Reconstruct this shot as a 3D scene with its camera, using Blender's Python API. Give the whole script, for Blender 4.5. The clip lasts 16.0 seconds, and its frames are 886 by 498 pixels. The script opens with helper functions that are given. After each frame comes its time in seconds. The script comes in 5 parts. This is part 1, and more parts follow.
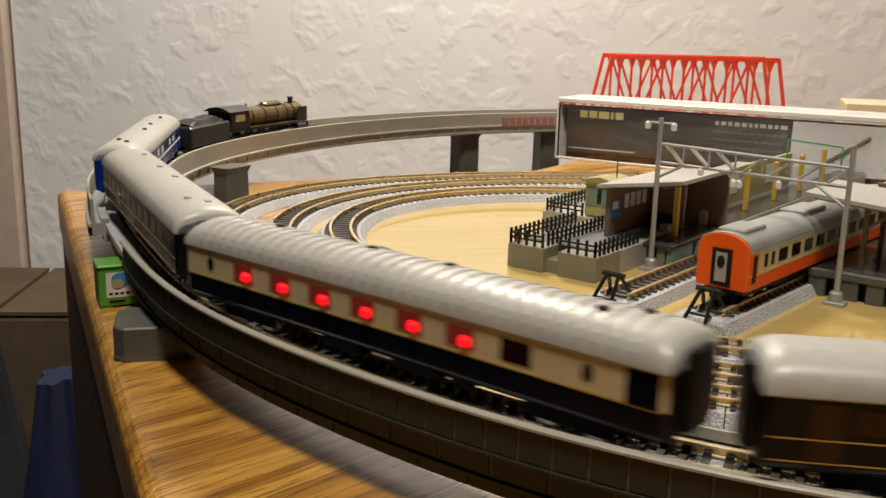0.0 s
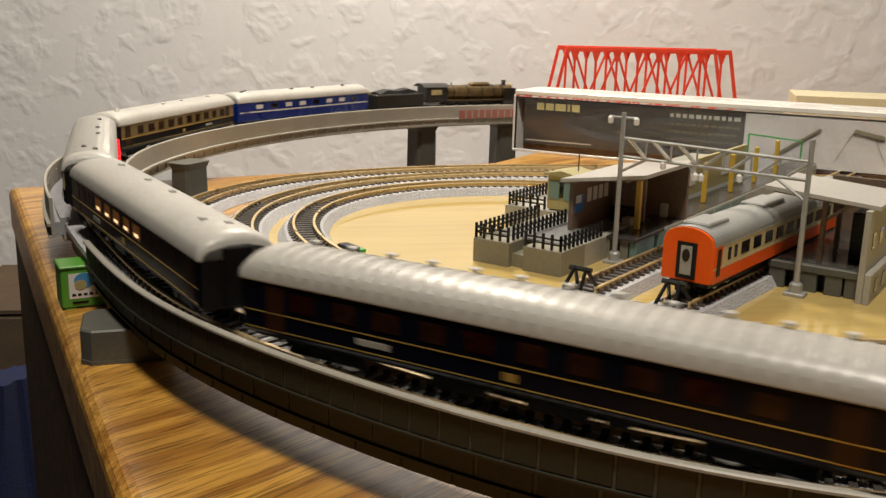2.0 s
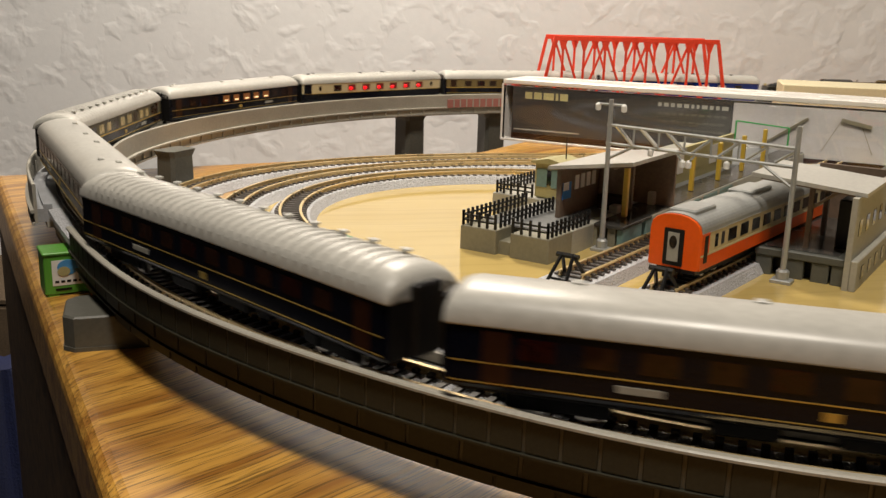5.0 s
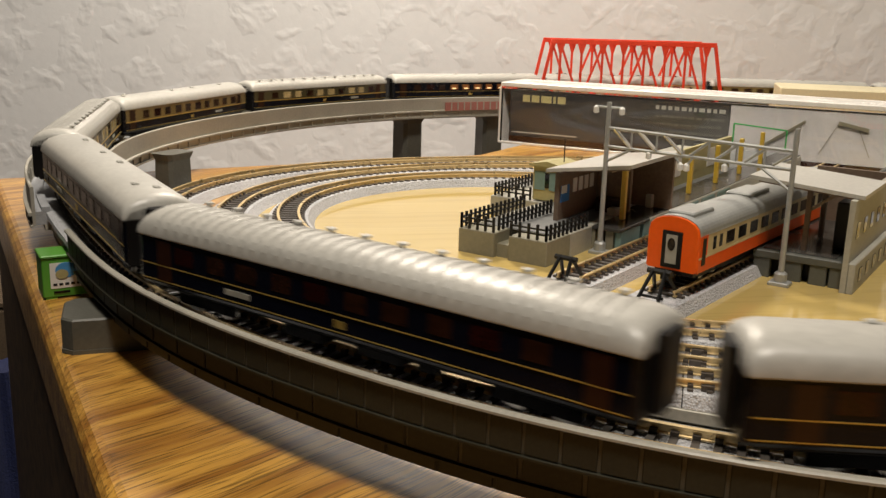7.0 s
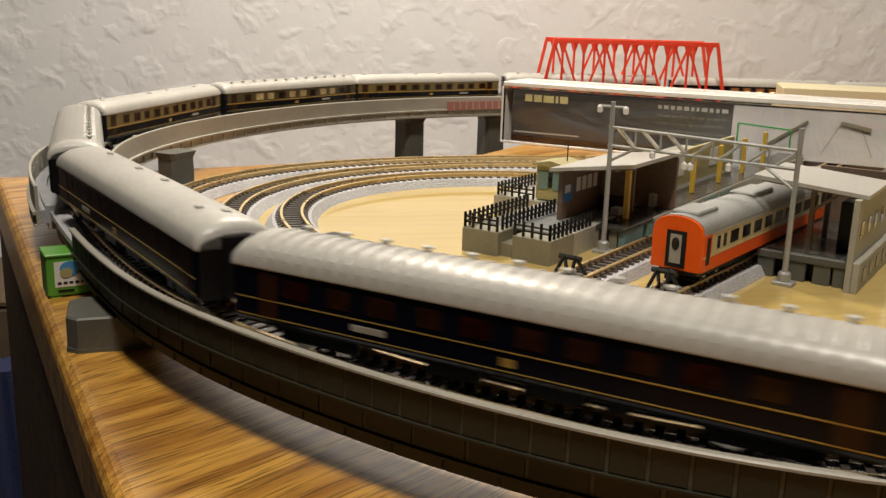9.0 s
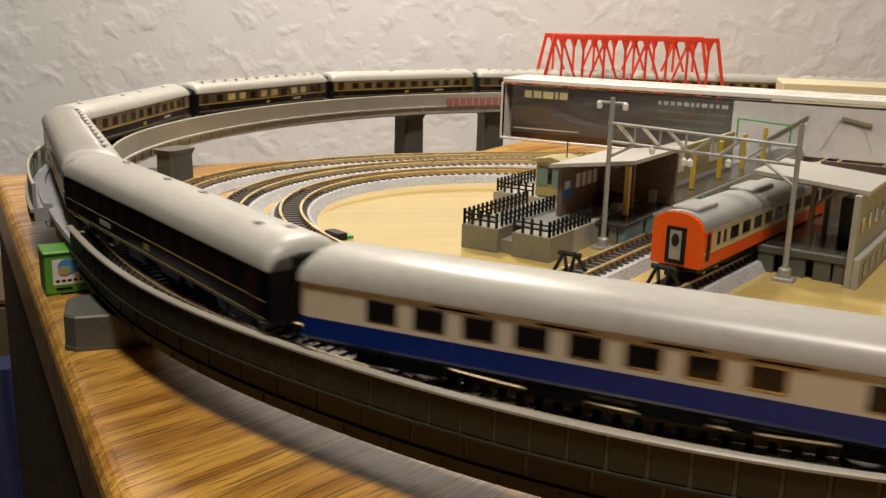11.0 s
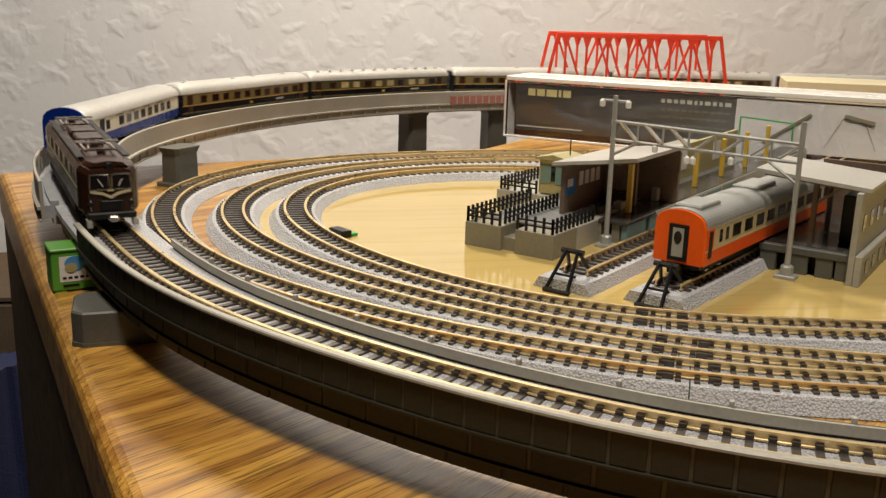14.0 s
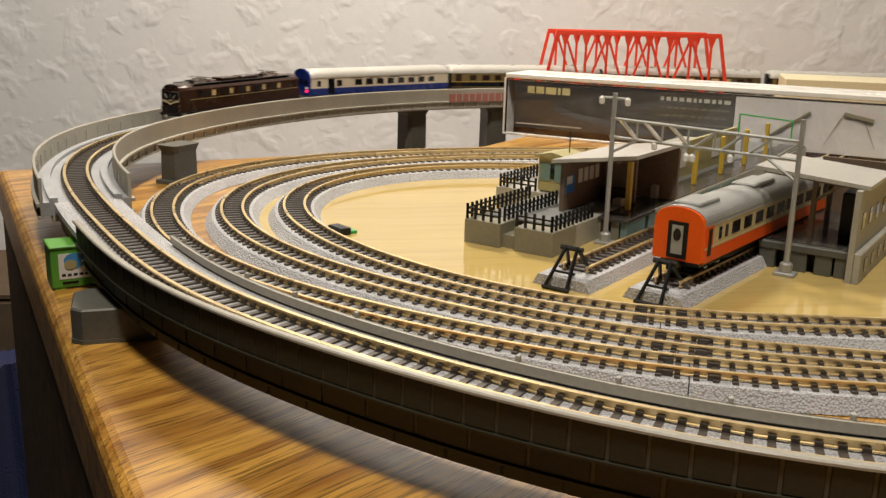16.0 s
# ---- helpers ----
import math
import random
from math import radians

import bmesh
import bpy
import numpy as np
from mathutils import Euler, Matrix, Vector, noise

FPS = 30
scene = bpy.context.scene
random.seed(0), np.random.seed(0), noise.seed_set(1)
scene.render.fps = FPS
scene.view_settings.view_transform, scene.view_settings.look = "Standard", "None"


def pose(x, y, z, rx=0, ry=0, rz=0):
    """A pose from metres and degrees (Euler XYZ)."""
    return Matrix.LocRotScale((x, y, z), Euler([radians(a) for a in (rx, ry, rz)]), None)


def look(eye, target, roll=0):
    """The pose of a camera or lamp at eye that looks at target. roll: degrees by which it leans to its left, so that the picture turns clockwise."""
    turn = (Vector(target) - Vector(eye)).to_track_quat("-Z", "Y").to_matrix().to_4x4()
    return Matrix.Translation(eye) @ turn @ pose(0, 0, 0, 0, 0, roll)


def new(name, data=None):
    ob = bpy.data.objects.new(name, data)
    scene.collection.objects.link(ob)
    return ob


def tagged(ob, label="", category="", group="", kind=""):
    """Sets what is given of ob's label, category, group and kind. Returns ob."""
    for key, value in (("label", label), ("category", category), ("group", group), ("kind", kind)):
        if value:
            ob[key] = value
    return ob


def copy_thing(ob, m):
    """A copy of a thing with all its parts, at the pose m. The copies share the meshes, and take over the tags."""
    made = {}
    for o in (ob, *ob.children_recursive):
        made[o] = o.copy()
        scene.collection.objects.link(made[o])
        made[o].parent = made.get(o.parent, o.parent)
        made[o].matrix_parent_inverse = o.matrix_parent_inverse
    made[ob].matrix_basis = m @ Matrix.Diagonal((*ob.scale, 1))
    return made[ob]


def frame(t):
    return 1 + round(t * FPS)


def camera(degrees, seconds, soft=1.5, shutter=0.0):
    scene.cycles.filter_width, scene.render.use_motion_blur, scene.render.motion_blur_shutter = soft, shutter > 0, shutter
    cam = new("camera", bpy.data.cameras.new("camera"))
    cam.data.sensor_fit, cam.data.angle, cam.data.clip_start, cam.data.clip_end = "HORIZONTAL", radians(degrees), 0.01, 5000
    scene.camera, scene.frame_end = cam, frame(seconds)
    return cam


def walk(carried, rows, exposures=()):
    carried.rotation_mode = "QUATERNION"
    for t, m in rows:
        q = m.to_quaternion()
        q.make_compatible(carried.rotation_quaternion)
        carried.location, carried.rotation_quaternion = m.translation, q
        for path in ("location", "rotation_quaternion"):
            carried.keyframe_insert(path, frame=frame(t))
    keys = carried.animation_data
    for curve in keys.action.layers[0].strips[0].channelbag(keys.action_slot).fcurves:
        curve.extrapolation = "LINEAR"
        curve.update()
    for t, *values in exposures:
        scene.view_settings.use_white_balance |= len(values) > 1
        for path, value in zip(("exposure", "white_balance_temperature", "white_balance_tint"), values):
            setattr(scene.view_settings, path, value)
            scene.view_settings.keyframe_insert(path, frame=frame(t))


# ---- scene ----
cam = camera(49.946, 16.0, 1.45, 0.5)
C = 0.01                                   # one centimetre

# seconds, eye (m), turn to the left, tilt down, roll (degrees)
CAMERA_ROWS = [
    (0.0, 0.0068, -0.0001, 0.0945, 3.732, 13.213, 1.380),
    (0.5, 0.0028, 0.0001, 0.0963, 1.878, 12.836, 1.521),
    (1.0, 0.0011, -0.0008, 0.0959, 1.308, 12.986, 1.760),
    (1.5, 0.0006, -0.0006, 0.0963, 0.905, 13.359, 1.637),
    (2.0, 0.0007, 0.0000, 0.0964, 0.659, 13.730, 1.473),
    (2.5, 0.0017, 0.0010, 0.0960, 0.484, 14.212, 1.305),
    (3.0, 0.0016, 0.0011, 0.0962, 0.381, 14.392, 1.352),
    (3.5, 0.0015, 0.0010, 0.0959, 0.242, 14.402, 1.383),
    (4.0, 0.0016, 0.0012, 0.0952, 0.138, 14.372, 1.459),
    (6.5, 0.0012, 0.0007, 0.0942, -0.189, 14.015, 1.778),
    (7.0, 0.0011, 0.0009, 0.0942, -0.207, 14.012, 1.659),
    (7.5, 0.0007, 0.0009, 0.0945, -0.200, 14.028, 1.679),
    (8.0, 0.0003, 0.0007, 0.0940, -0.213, 13.961, 1.703),
    (8.5, 0.0006, 0.0005, 0.0940, -0.138, 14.005, 1.646),
    (9.0, -0.0001, 0.0009, 0.0940, -0.174, 14.034, 1.709),
    (11.5, 0.0004, 0.0018, 0.0938, -0.153, 14.300, 1.543),
    (12.0, 0.0005, 0.0017, 0.0937, -0.135, 14.364, 1.548),
    (12.5, 0.0006, 0.0017, 0.0941, -0.134, 14.457, 1.531),
    (13.0, -0.0002, 0.0012, 0.0946, -0.115, 14.441, 1.597),
    (13.5, -0.0002, -0.0001, 0.0944, -0.021, 14.308, 1.525),
    (14.0, 0.0002, -0.0002, 0.0942, 0.052, 14.378, 1.536),
    (14.5, 0.0001, -0.0002, 0.0940, 0.043, 14.454, 1.554),
    (15.0, -0.0002, 0.0000, 0.0939, 0.012, 14.494, 1.561),
    (15.5, 0.0000, -0.0000, 0.0935, 0.000, 14.474, 1.571),
    (16.0, 0.0001, -0.0003, 0.0940, -0.010, 14.504, 1.567),
]


def camera_pose(x, y, z, yaw, down, roll):
    a, b = radians(yaw), radians(down)
    way = Vector((-math.sin(a) * math.cos(b), math.cos(a) * math.cos(b), -math.sin(b)))
    return look((x, y, z), Vector((x, y, z)) + way, roll)


walk(cam, [(r[0], camera_pose(*r[1:])) for r in CAMERA_ROWS])

# ---- light: a warm lamp hanging low behind the layout and one on the ceiling, in a closed room ----
world = bpy.data.worlds.new("room_world")
scene.world = world
world.use_nodes = True
world.node_tree.nodes["Background"].inputs[0].default_value = (1.0, 0.93, 0.84, 1)
world.node_tree.nodes["Background"].inputs[1].default_value = 0.0


def lamp_light(name, eye, target, size, power, colour):
    data = bpy.data.lights.new(name, "AREA")
    data.shape, data.size, data.energy, data.color = "DISK", size, power, colour
    ob = new(name, data)
    ob.matrix_world = look(eye, target)
    return ob


lamp_light("hanging_lamp_light", (-0.06, 0.74, 0.57), (-0.06, 0.60, 0.0), 0.14, 5.0, (1.0, 0.885, 0.735))
lamp_light("front_ceiling_lamp_light", (0.00, -0.14, 1.40), (-0.04, 0.12, 0.0), 0.24, 19.5, (1.0, 0.90, 0.77))
scene.view_settings.exposure = -0.16

# ---- materials ----


def mat(name, base, rough=0.6, metal=0.0, var=0.15, scale=60.0, bump=0.1, fine=600.0, spec=0.5, coat=0.0, rand=0.0, dist=0.0003):
    """A surface with two scales of variation in colour, gloss and relief."""
    m = bpy.data.materials.new(name)
    m.use_nodes = True
    nt = m.node_tree
    p = nt.nodes["Principled BSDF"]
    p.inputs["Metallic"].default_value = metal
    p.inputs["Specular IOR Level"].default_value = spec
    p.inputs["Coat Weight"].default_value = coat
    tc = nt.nodes.new("ShaderNodeTexCoord")
    n1, n2 = nt.nodes.new("ShaderNodeTexNoise"), nt.nodes.new("ShaderNodeTexNoise")
    n1.inputs["Scale"].default_value, n2.inputs["Scale"].default_value = scale, fine
    n1.inputs["Detail"].default_value, n2.inputs["Detail"].default_value = 4, 3
    for n in (n1, n2):
        nt.links.new(tc.outputs["Object"], n.inputs["Vector"])
    add = nt.nodes.new("ShaderNodeMath")
    add.operation = "ADD"
    nt.links.new(n1.outputs["Fac"], add.inputs[0])
    nt.links.new(n2.outputs["Fac"], add.inputs[1])
    last = add.outputs[0]
    if rand:
        info = nt.nodes.new("ShaderNodeObjectInfo")
        sc = nt.nodes.new("ShaderNodeMath")
        sc.operation = "MULTIPLY_ADD"
        sc.inputs[1].default_value, sc.inputs[2].default_value = rand, -rand / 2
        nt.links.new(info.outputs["Random"], sc.inputs[0])
        ad = nt.nodes.new("ShaderNodeMath")
        ad.operation = "ADD"
        nt.links.new(last, ad.inputs[0])
        nt.links.new(sc.outputs[0], ad.inputs[1])
        last = ad.outputs[0]
    ramp = nt.nodes.new("ShaderNodeMapRange")
    ramp.inputs["From Min"].default_value, ramp.inputs["From Max"].default_value = 0.7, 1.3
    ramp.inputs["To Min"].default_value, ramp.inputs["To Max"].default_value = 1 - var, 1 + var
    nt.links.new(last, ramp.inputs["Value"])
    mul = nt.nodes.new("ShaderNodeVectorMath")
    mul.operation = "SCALE"
    mul.inputs[0].default_value = base
    nt.links.new(ramp.outputs[0], mul.inputs["Scale"])
    nt.links.new(mul.outputs[0], p.inputs["Base Color"])
    rr = nt.nodes.new("ShaderNodeMapRange")
    rr.inputs["From Min"].default_value, rr.inputs["From Max"].default_value = 0.3, 0.7
    rr.inputs["To Min"].default_value, rr.inputs["To Max"].default_value = max(0.02, rough - 0.08), min(1, rough + 0.08)
    nt.links.new(n1.outputs["Fac"], rr.inputs["Value"])
    nt.links.new(rr.outputs[0], p.inputs["Roughness"])
    if bump:
        b = nt.nodes.new("ShaderNodeBump")
        b.inputs["Strength"].default_value, b.inputs["Distance"].default_value = bump, dist
        nt.links.new(n2.outputs["Fac"], b.inputs["Height"])
        nt.links.new(b.outputs[0], p.inputs["Normal"])
    return m


def glow(name, colour, strength):
    m = bpy.data.materials.new(name)
    m.use_nodes = True
    p = m.node_tree.nodes["Principled BSDF"]
    p.inputs["Base Color"].default_value = (*colour, 1)
    p.inputs["Emission Color"].default_value = (*colour, 1)
    p.inputs["Emission Strength"].default_value = strength
    return m


def clear(name, colour=(1, 1, 1), rough=0.03, ior=1.45):
    m = bpy.data.materials.new(name)
    m.use_nodes = True
    p = m.node_tree.nodes["Principled BSDF"]
    p.inputs["Base Color"].default_value = (*colour, 1)
    p.inputs["Transmission Weight"].default_value = 1
    p.inputs["Roughness"].default_value, p.inputs["IOR"].default_value = rough, ior
    return m


def wood(name, light, dark, angle, rough, width, stretch, spec=0.5, bump=0.15, contrast=1.0, pore=0.35, coat=0.0):
    """Sawn wood: growth rings cut lengthwise, with pores along the grain."""
    m = bpy.data.materials.new(name)
    m.use_nodes = True
    nt = m.node_tree
    p = nt.nodes["Principled BSDF"]
    tc = nt.nodes.new("ShaderNodeTexCoord")
    rot = nt.nodes.new("ShaderNodeMapping")
    rot.inputs["Rotation"].default_value = (0, 0, radians(angle))
    nt.links.new(tc.outputs["Object"], rot.inputs["Vector"])
    warp = nt.nodes.new("ShaderNodeTexNoise")
    warp.inputs["Scale"].default_value, warp.inputs["Detail"].default_value = 7, 3
    nt.links.new(rot.outputs[0], warp.inputs["Vector"])
    mixv = nt.nodes.new("ShaderNodeVectorMath")
    mixv.operation = "MULTIPLY_ADD"
    mixv.inputs[1].default_value = (0.01, 0.018, 0.01)
    nt.links.new(warp.outputs["Color"], mixv.inputs[0])
    nt.links.new(rot.outputs[0], mixv.inputs[2])
    st = nt.nodes.new("ShaderNodeMapping")
    st.inputs["Scale"].default_value = (stretch, 1, 1)
    nt.links.new(mixv.outputs[0], st.inputs["Vector"])
    grain = nt.nodes.new("ShaderNodeTexNoise")
    grain.inputs["Scale"].default_value, grain.inputs["Detail"].default_value = 1 / width, 5
    grain.inputs["Roughness"].default_value = 0.55
    nt.links.new(st.outputs[0], grain.inputs["Vector"])
    pores = nt.nodes.new("ShaderNodeTexNoise")
    pores.inputs["Scale"].default_value, pores.inputs["Detail"].default_value = 9 / width, 2
    nt.links.new(st.outputs[0], pores.inputs["Vector"])
    cr = nt.nodes.new("ShaderNodeValToRGB")
    cr.color_ramp.elements[0].position, cr.color_ramp.elements[1].position = 0.5 - 0.13 / contrast, 0.5 + 0.10 / contrast
    cr.color_ramp.elements[0].color, cr.color_ramp.elements[1].color = (*dark, 1), (*light, 1)
    nt.links.new(grain.outputs["Fac"], cr.inputs[0])
    mx = nt.nodes.new("ShaderNodeMix")
    mx.data_type = "RGBA"
    mx.blend_type = "MULTIPLY"
    mx.inputs["Factor"].default_value = pore
    cp = nt.nodes.new("ShaderNodeValToRGB")
    cp.color_ramp.elements[0].position, cp.color_ramp.elements[1].position = 0.36, 0.5
    nt.links.new(pores.outputs["Fac"], cp.inputs[0])
    nt.links.new(cr.outputs[0], mx.inputs[6])
    nt.links.new(cp.outputs[0], mx.inputs[7])
    nt.links.new(mx.outputs[2], p.inputs["Base Color"])
    p.inputs["Roughness"].default_value = rough
    p.inputs["Specular IOR Level"].default_value = spec
    p.inputs["Coat Weight"].default_value, p.inputs["Coat Roughness"].default_value = coat, 0.24
    b = nt.nodes.new("ShaderNodeBump")
    b.inputs["Strength"].default_value, b.inputs["Distance"].default_value = bump, 0.0004
    nt.links.new(pores.outputs["Fac"], b.inputs["Height"])
    nt.links.new(b.outputs[0], p.inputs["Normal"])
    return m


def plaster(name):
    """White knockdown plaster: soft raised blobs over a fine grain."""
    m = bpy.data.materials.new(name)
    m.use_nodes = True
    nt = m.node_tree
    p = nt.nodes["Principled BSDF"]
    tc = nt.nodes.new("ShaderNodeTexCoord")
    n1, n2 = nt.nodes.new("ShaderNodeTexNoise"), nt.nodes.new("ShaderNodeTexNoise")
    n1.inputs["Scale"].default_value, n1.inputs["Detail"].default_value, n1.inputs["Distortion"].default_value = 40, 2.5, 0.25
    n2.inputs["Scale"].default_value, n2.inputs["Detail"].default_value = 160, 3
    for n in (n1, n2):
        nt.links.new(tc.outputs["Object"], n.inputs["Vector"])
    edge = nt.nodes.new("ShaderNodeValToRGB")
    edge.color_ramp.elements[0].position, edge.color_ramp.elements[1].position = 0.48, 0.74
    nt.links.new(n1.outputs["Fac"], edge.inputs[0])
    ad = nt.nodes.new("ShaderNodeMath")
    ad.operation = "MULTIPLY_ADD"
    ad.inputs[1].default_value = 0.12
    nt.links.new(n2.outputs["Fac"], ad.inputs[0])
    nt.links.new(edge.outputs[0], ad.inputs[2])
    b = nt.nodes.new("ShaderNodeBump")
    b.inputs["Strength"].default_value, b.inputs["Distance"].default_value = 0.27, 0.0035
    nt.links.new(ad.outputs[0], b.inputs["Height"])
    nt.links.new(b.outputs[0], p.inputs["Normal"])
    col = nt.nodes.new("ShaderNodeMix")
    col.data_type = "RGBA"
    col.inputs[6].default_value, col.inputs[7].default_value = (0.75, 0.755, 0.77, 1), (0.82, 0.825, 0.84, 1)
    nt.links.new(n2.outputs["Fac"], col.inputs["Factor"])
    nt.links.new(col.outputs[2], p.inputs["Base Color"])
    p.inputs["Roughness"].default_value = 0.75
    return m


def ballast(name, base):
    """Moulded grey ballast: cellular stones in two tones."""
    m = bpy.data.materials.new(name)
    m.use_nodes = True
    nt = m.node_tree
    p = nt.nodes["Principled BSDF"]
    tc = nt.nodes.new("ShaderNodeTexCoord")
    v = nt.nodes.new("ShaderNodeTexVoronoi")
    v.inputs["Scale"].default_value = 1500
    n = nt.nodes.new("ShaderNodeTexNoise")
    n.inputs["Scale"].default_value = 45
    nt.links.new(tc.outputs["Object"], v.inputs["Vector"])
    nt.links.new(tc.outputs["Object"], n.inputs["Vector"])
    cr = nt.nodes.new("ShaderNodeMapRange")
    cr.inputs["To Min"].default_value, cr.inputs["To Max"].default_value = 1.25, 0.6
    nt.links.new(v.outputs["Distance"], cr.inputs["Value"])
    c2 = nt.nodes.new("ShaderNodeMapRange")
    c2.inputs["To Min"].default_value, c2.inputs["To Max"].default_value = 0.8, 1.2
    nt.links.new(n.outputs["Fac"], c2.inputs["Value"])
    mm = nt.nodes.new("ShaderNodeMath")
    mm.operation = "MULTIPLY"
    nt.links.new(cr.outputs[0], mm.inputs[0])
    nt.links.new(c2.outputs[0], mm.inputs[1])
    sc = nt.nodes.new("ShaderNodeVectorMath")
    sc.operation = "SCALE"
    sc.inputs[0].default_value = base
    nt.links.new(mm.outputs[0], sc.inputs["Scale"])
    nt.links.new(sc.outputs[0], p.inputs["Base Color"])
    p.inputs["Roughness"].default_value = 0.7
    b = nt.nodes.new("ShaderNodeBump")
    b.inputs["Strength"].default_value, b.inputs["Distance"].default_value = 0.9, 0.0006
    b.invert = True
    nt.links.new(v.outputs["Distance"], b.inputs["Height"])
    nt.links.new(b.outputs[0], p.inputs["Normal"])
    return m


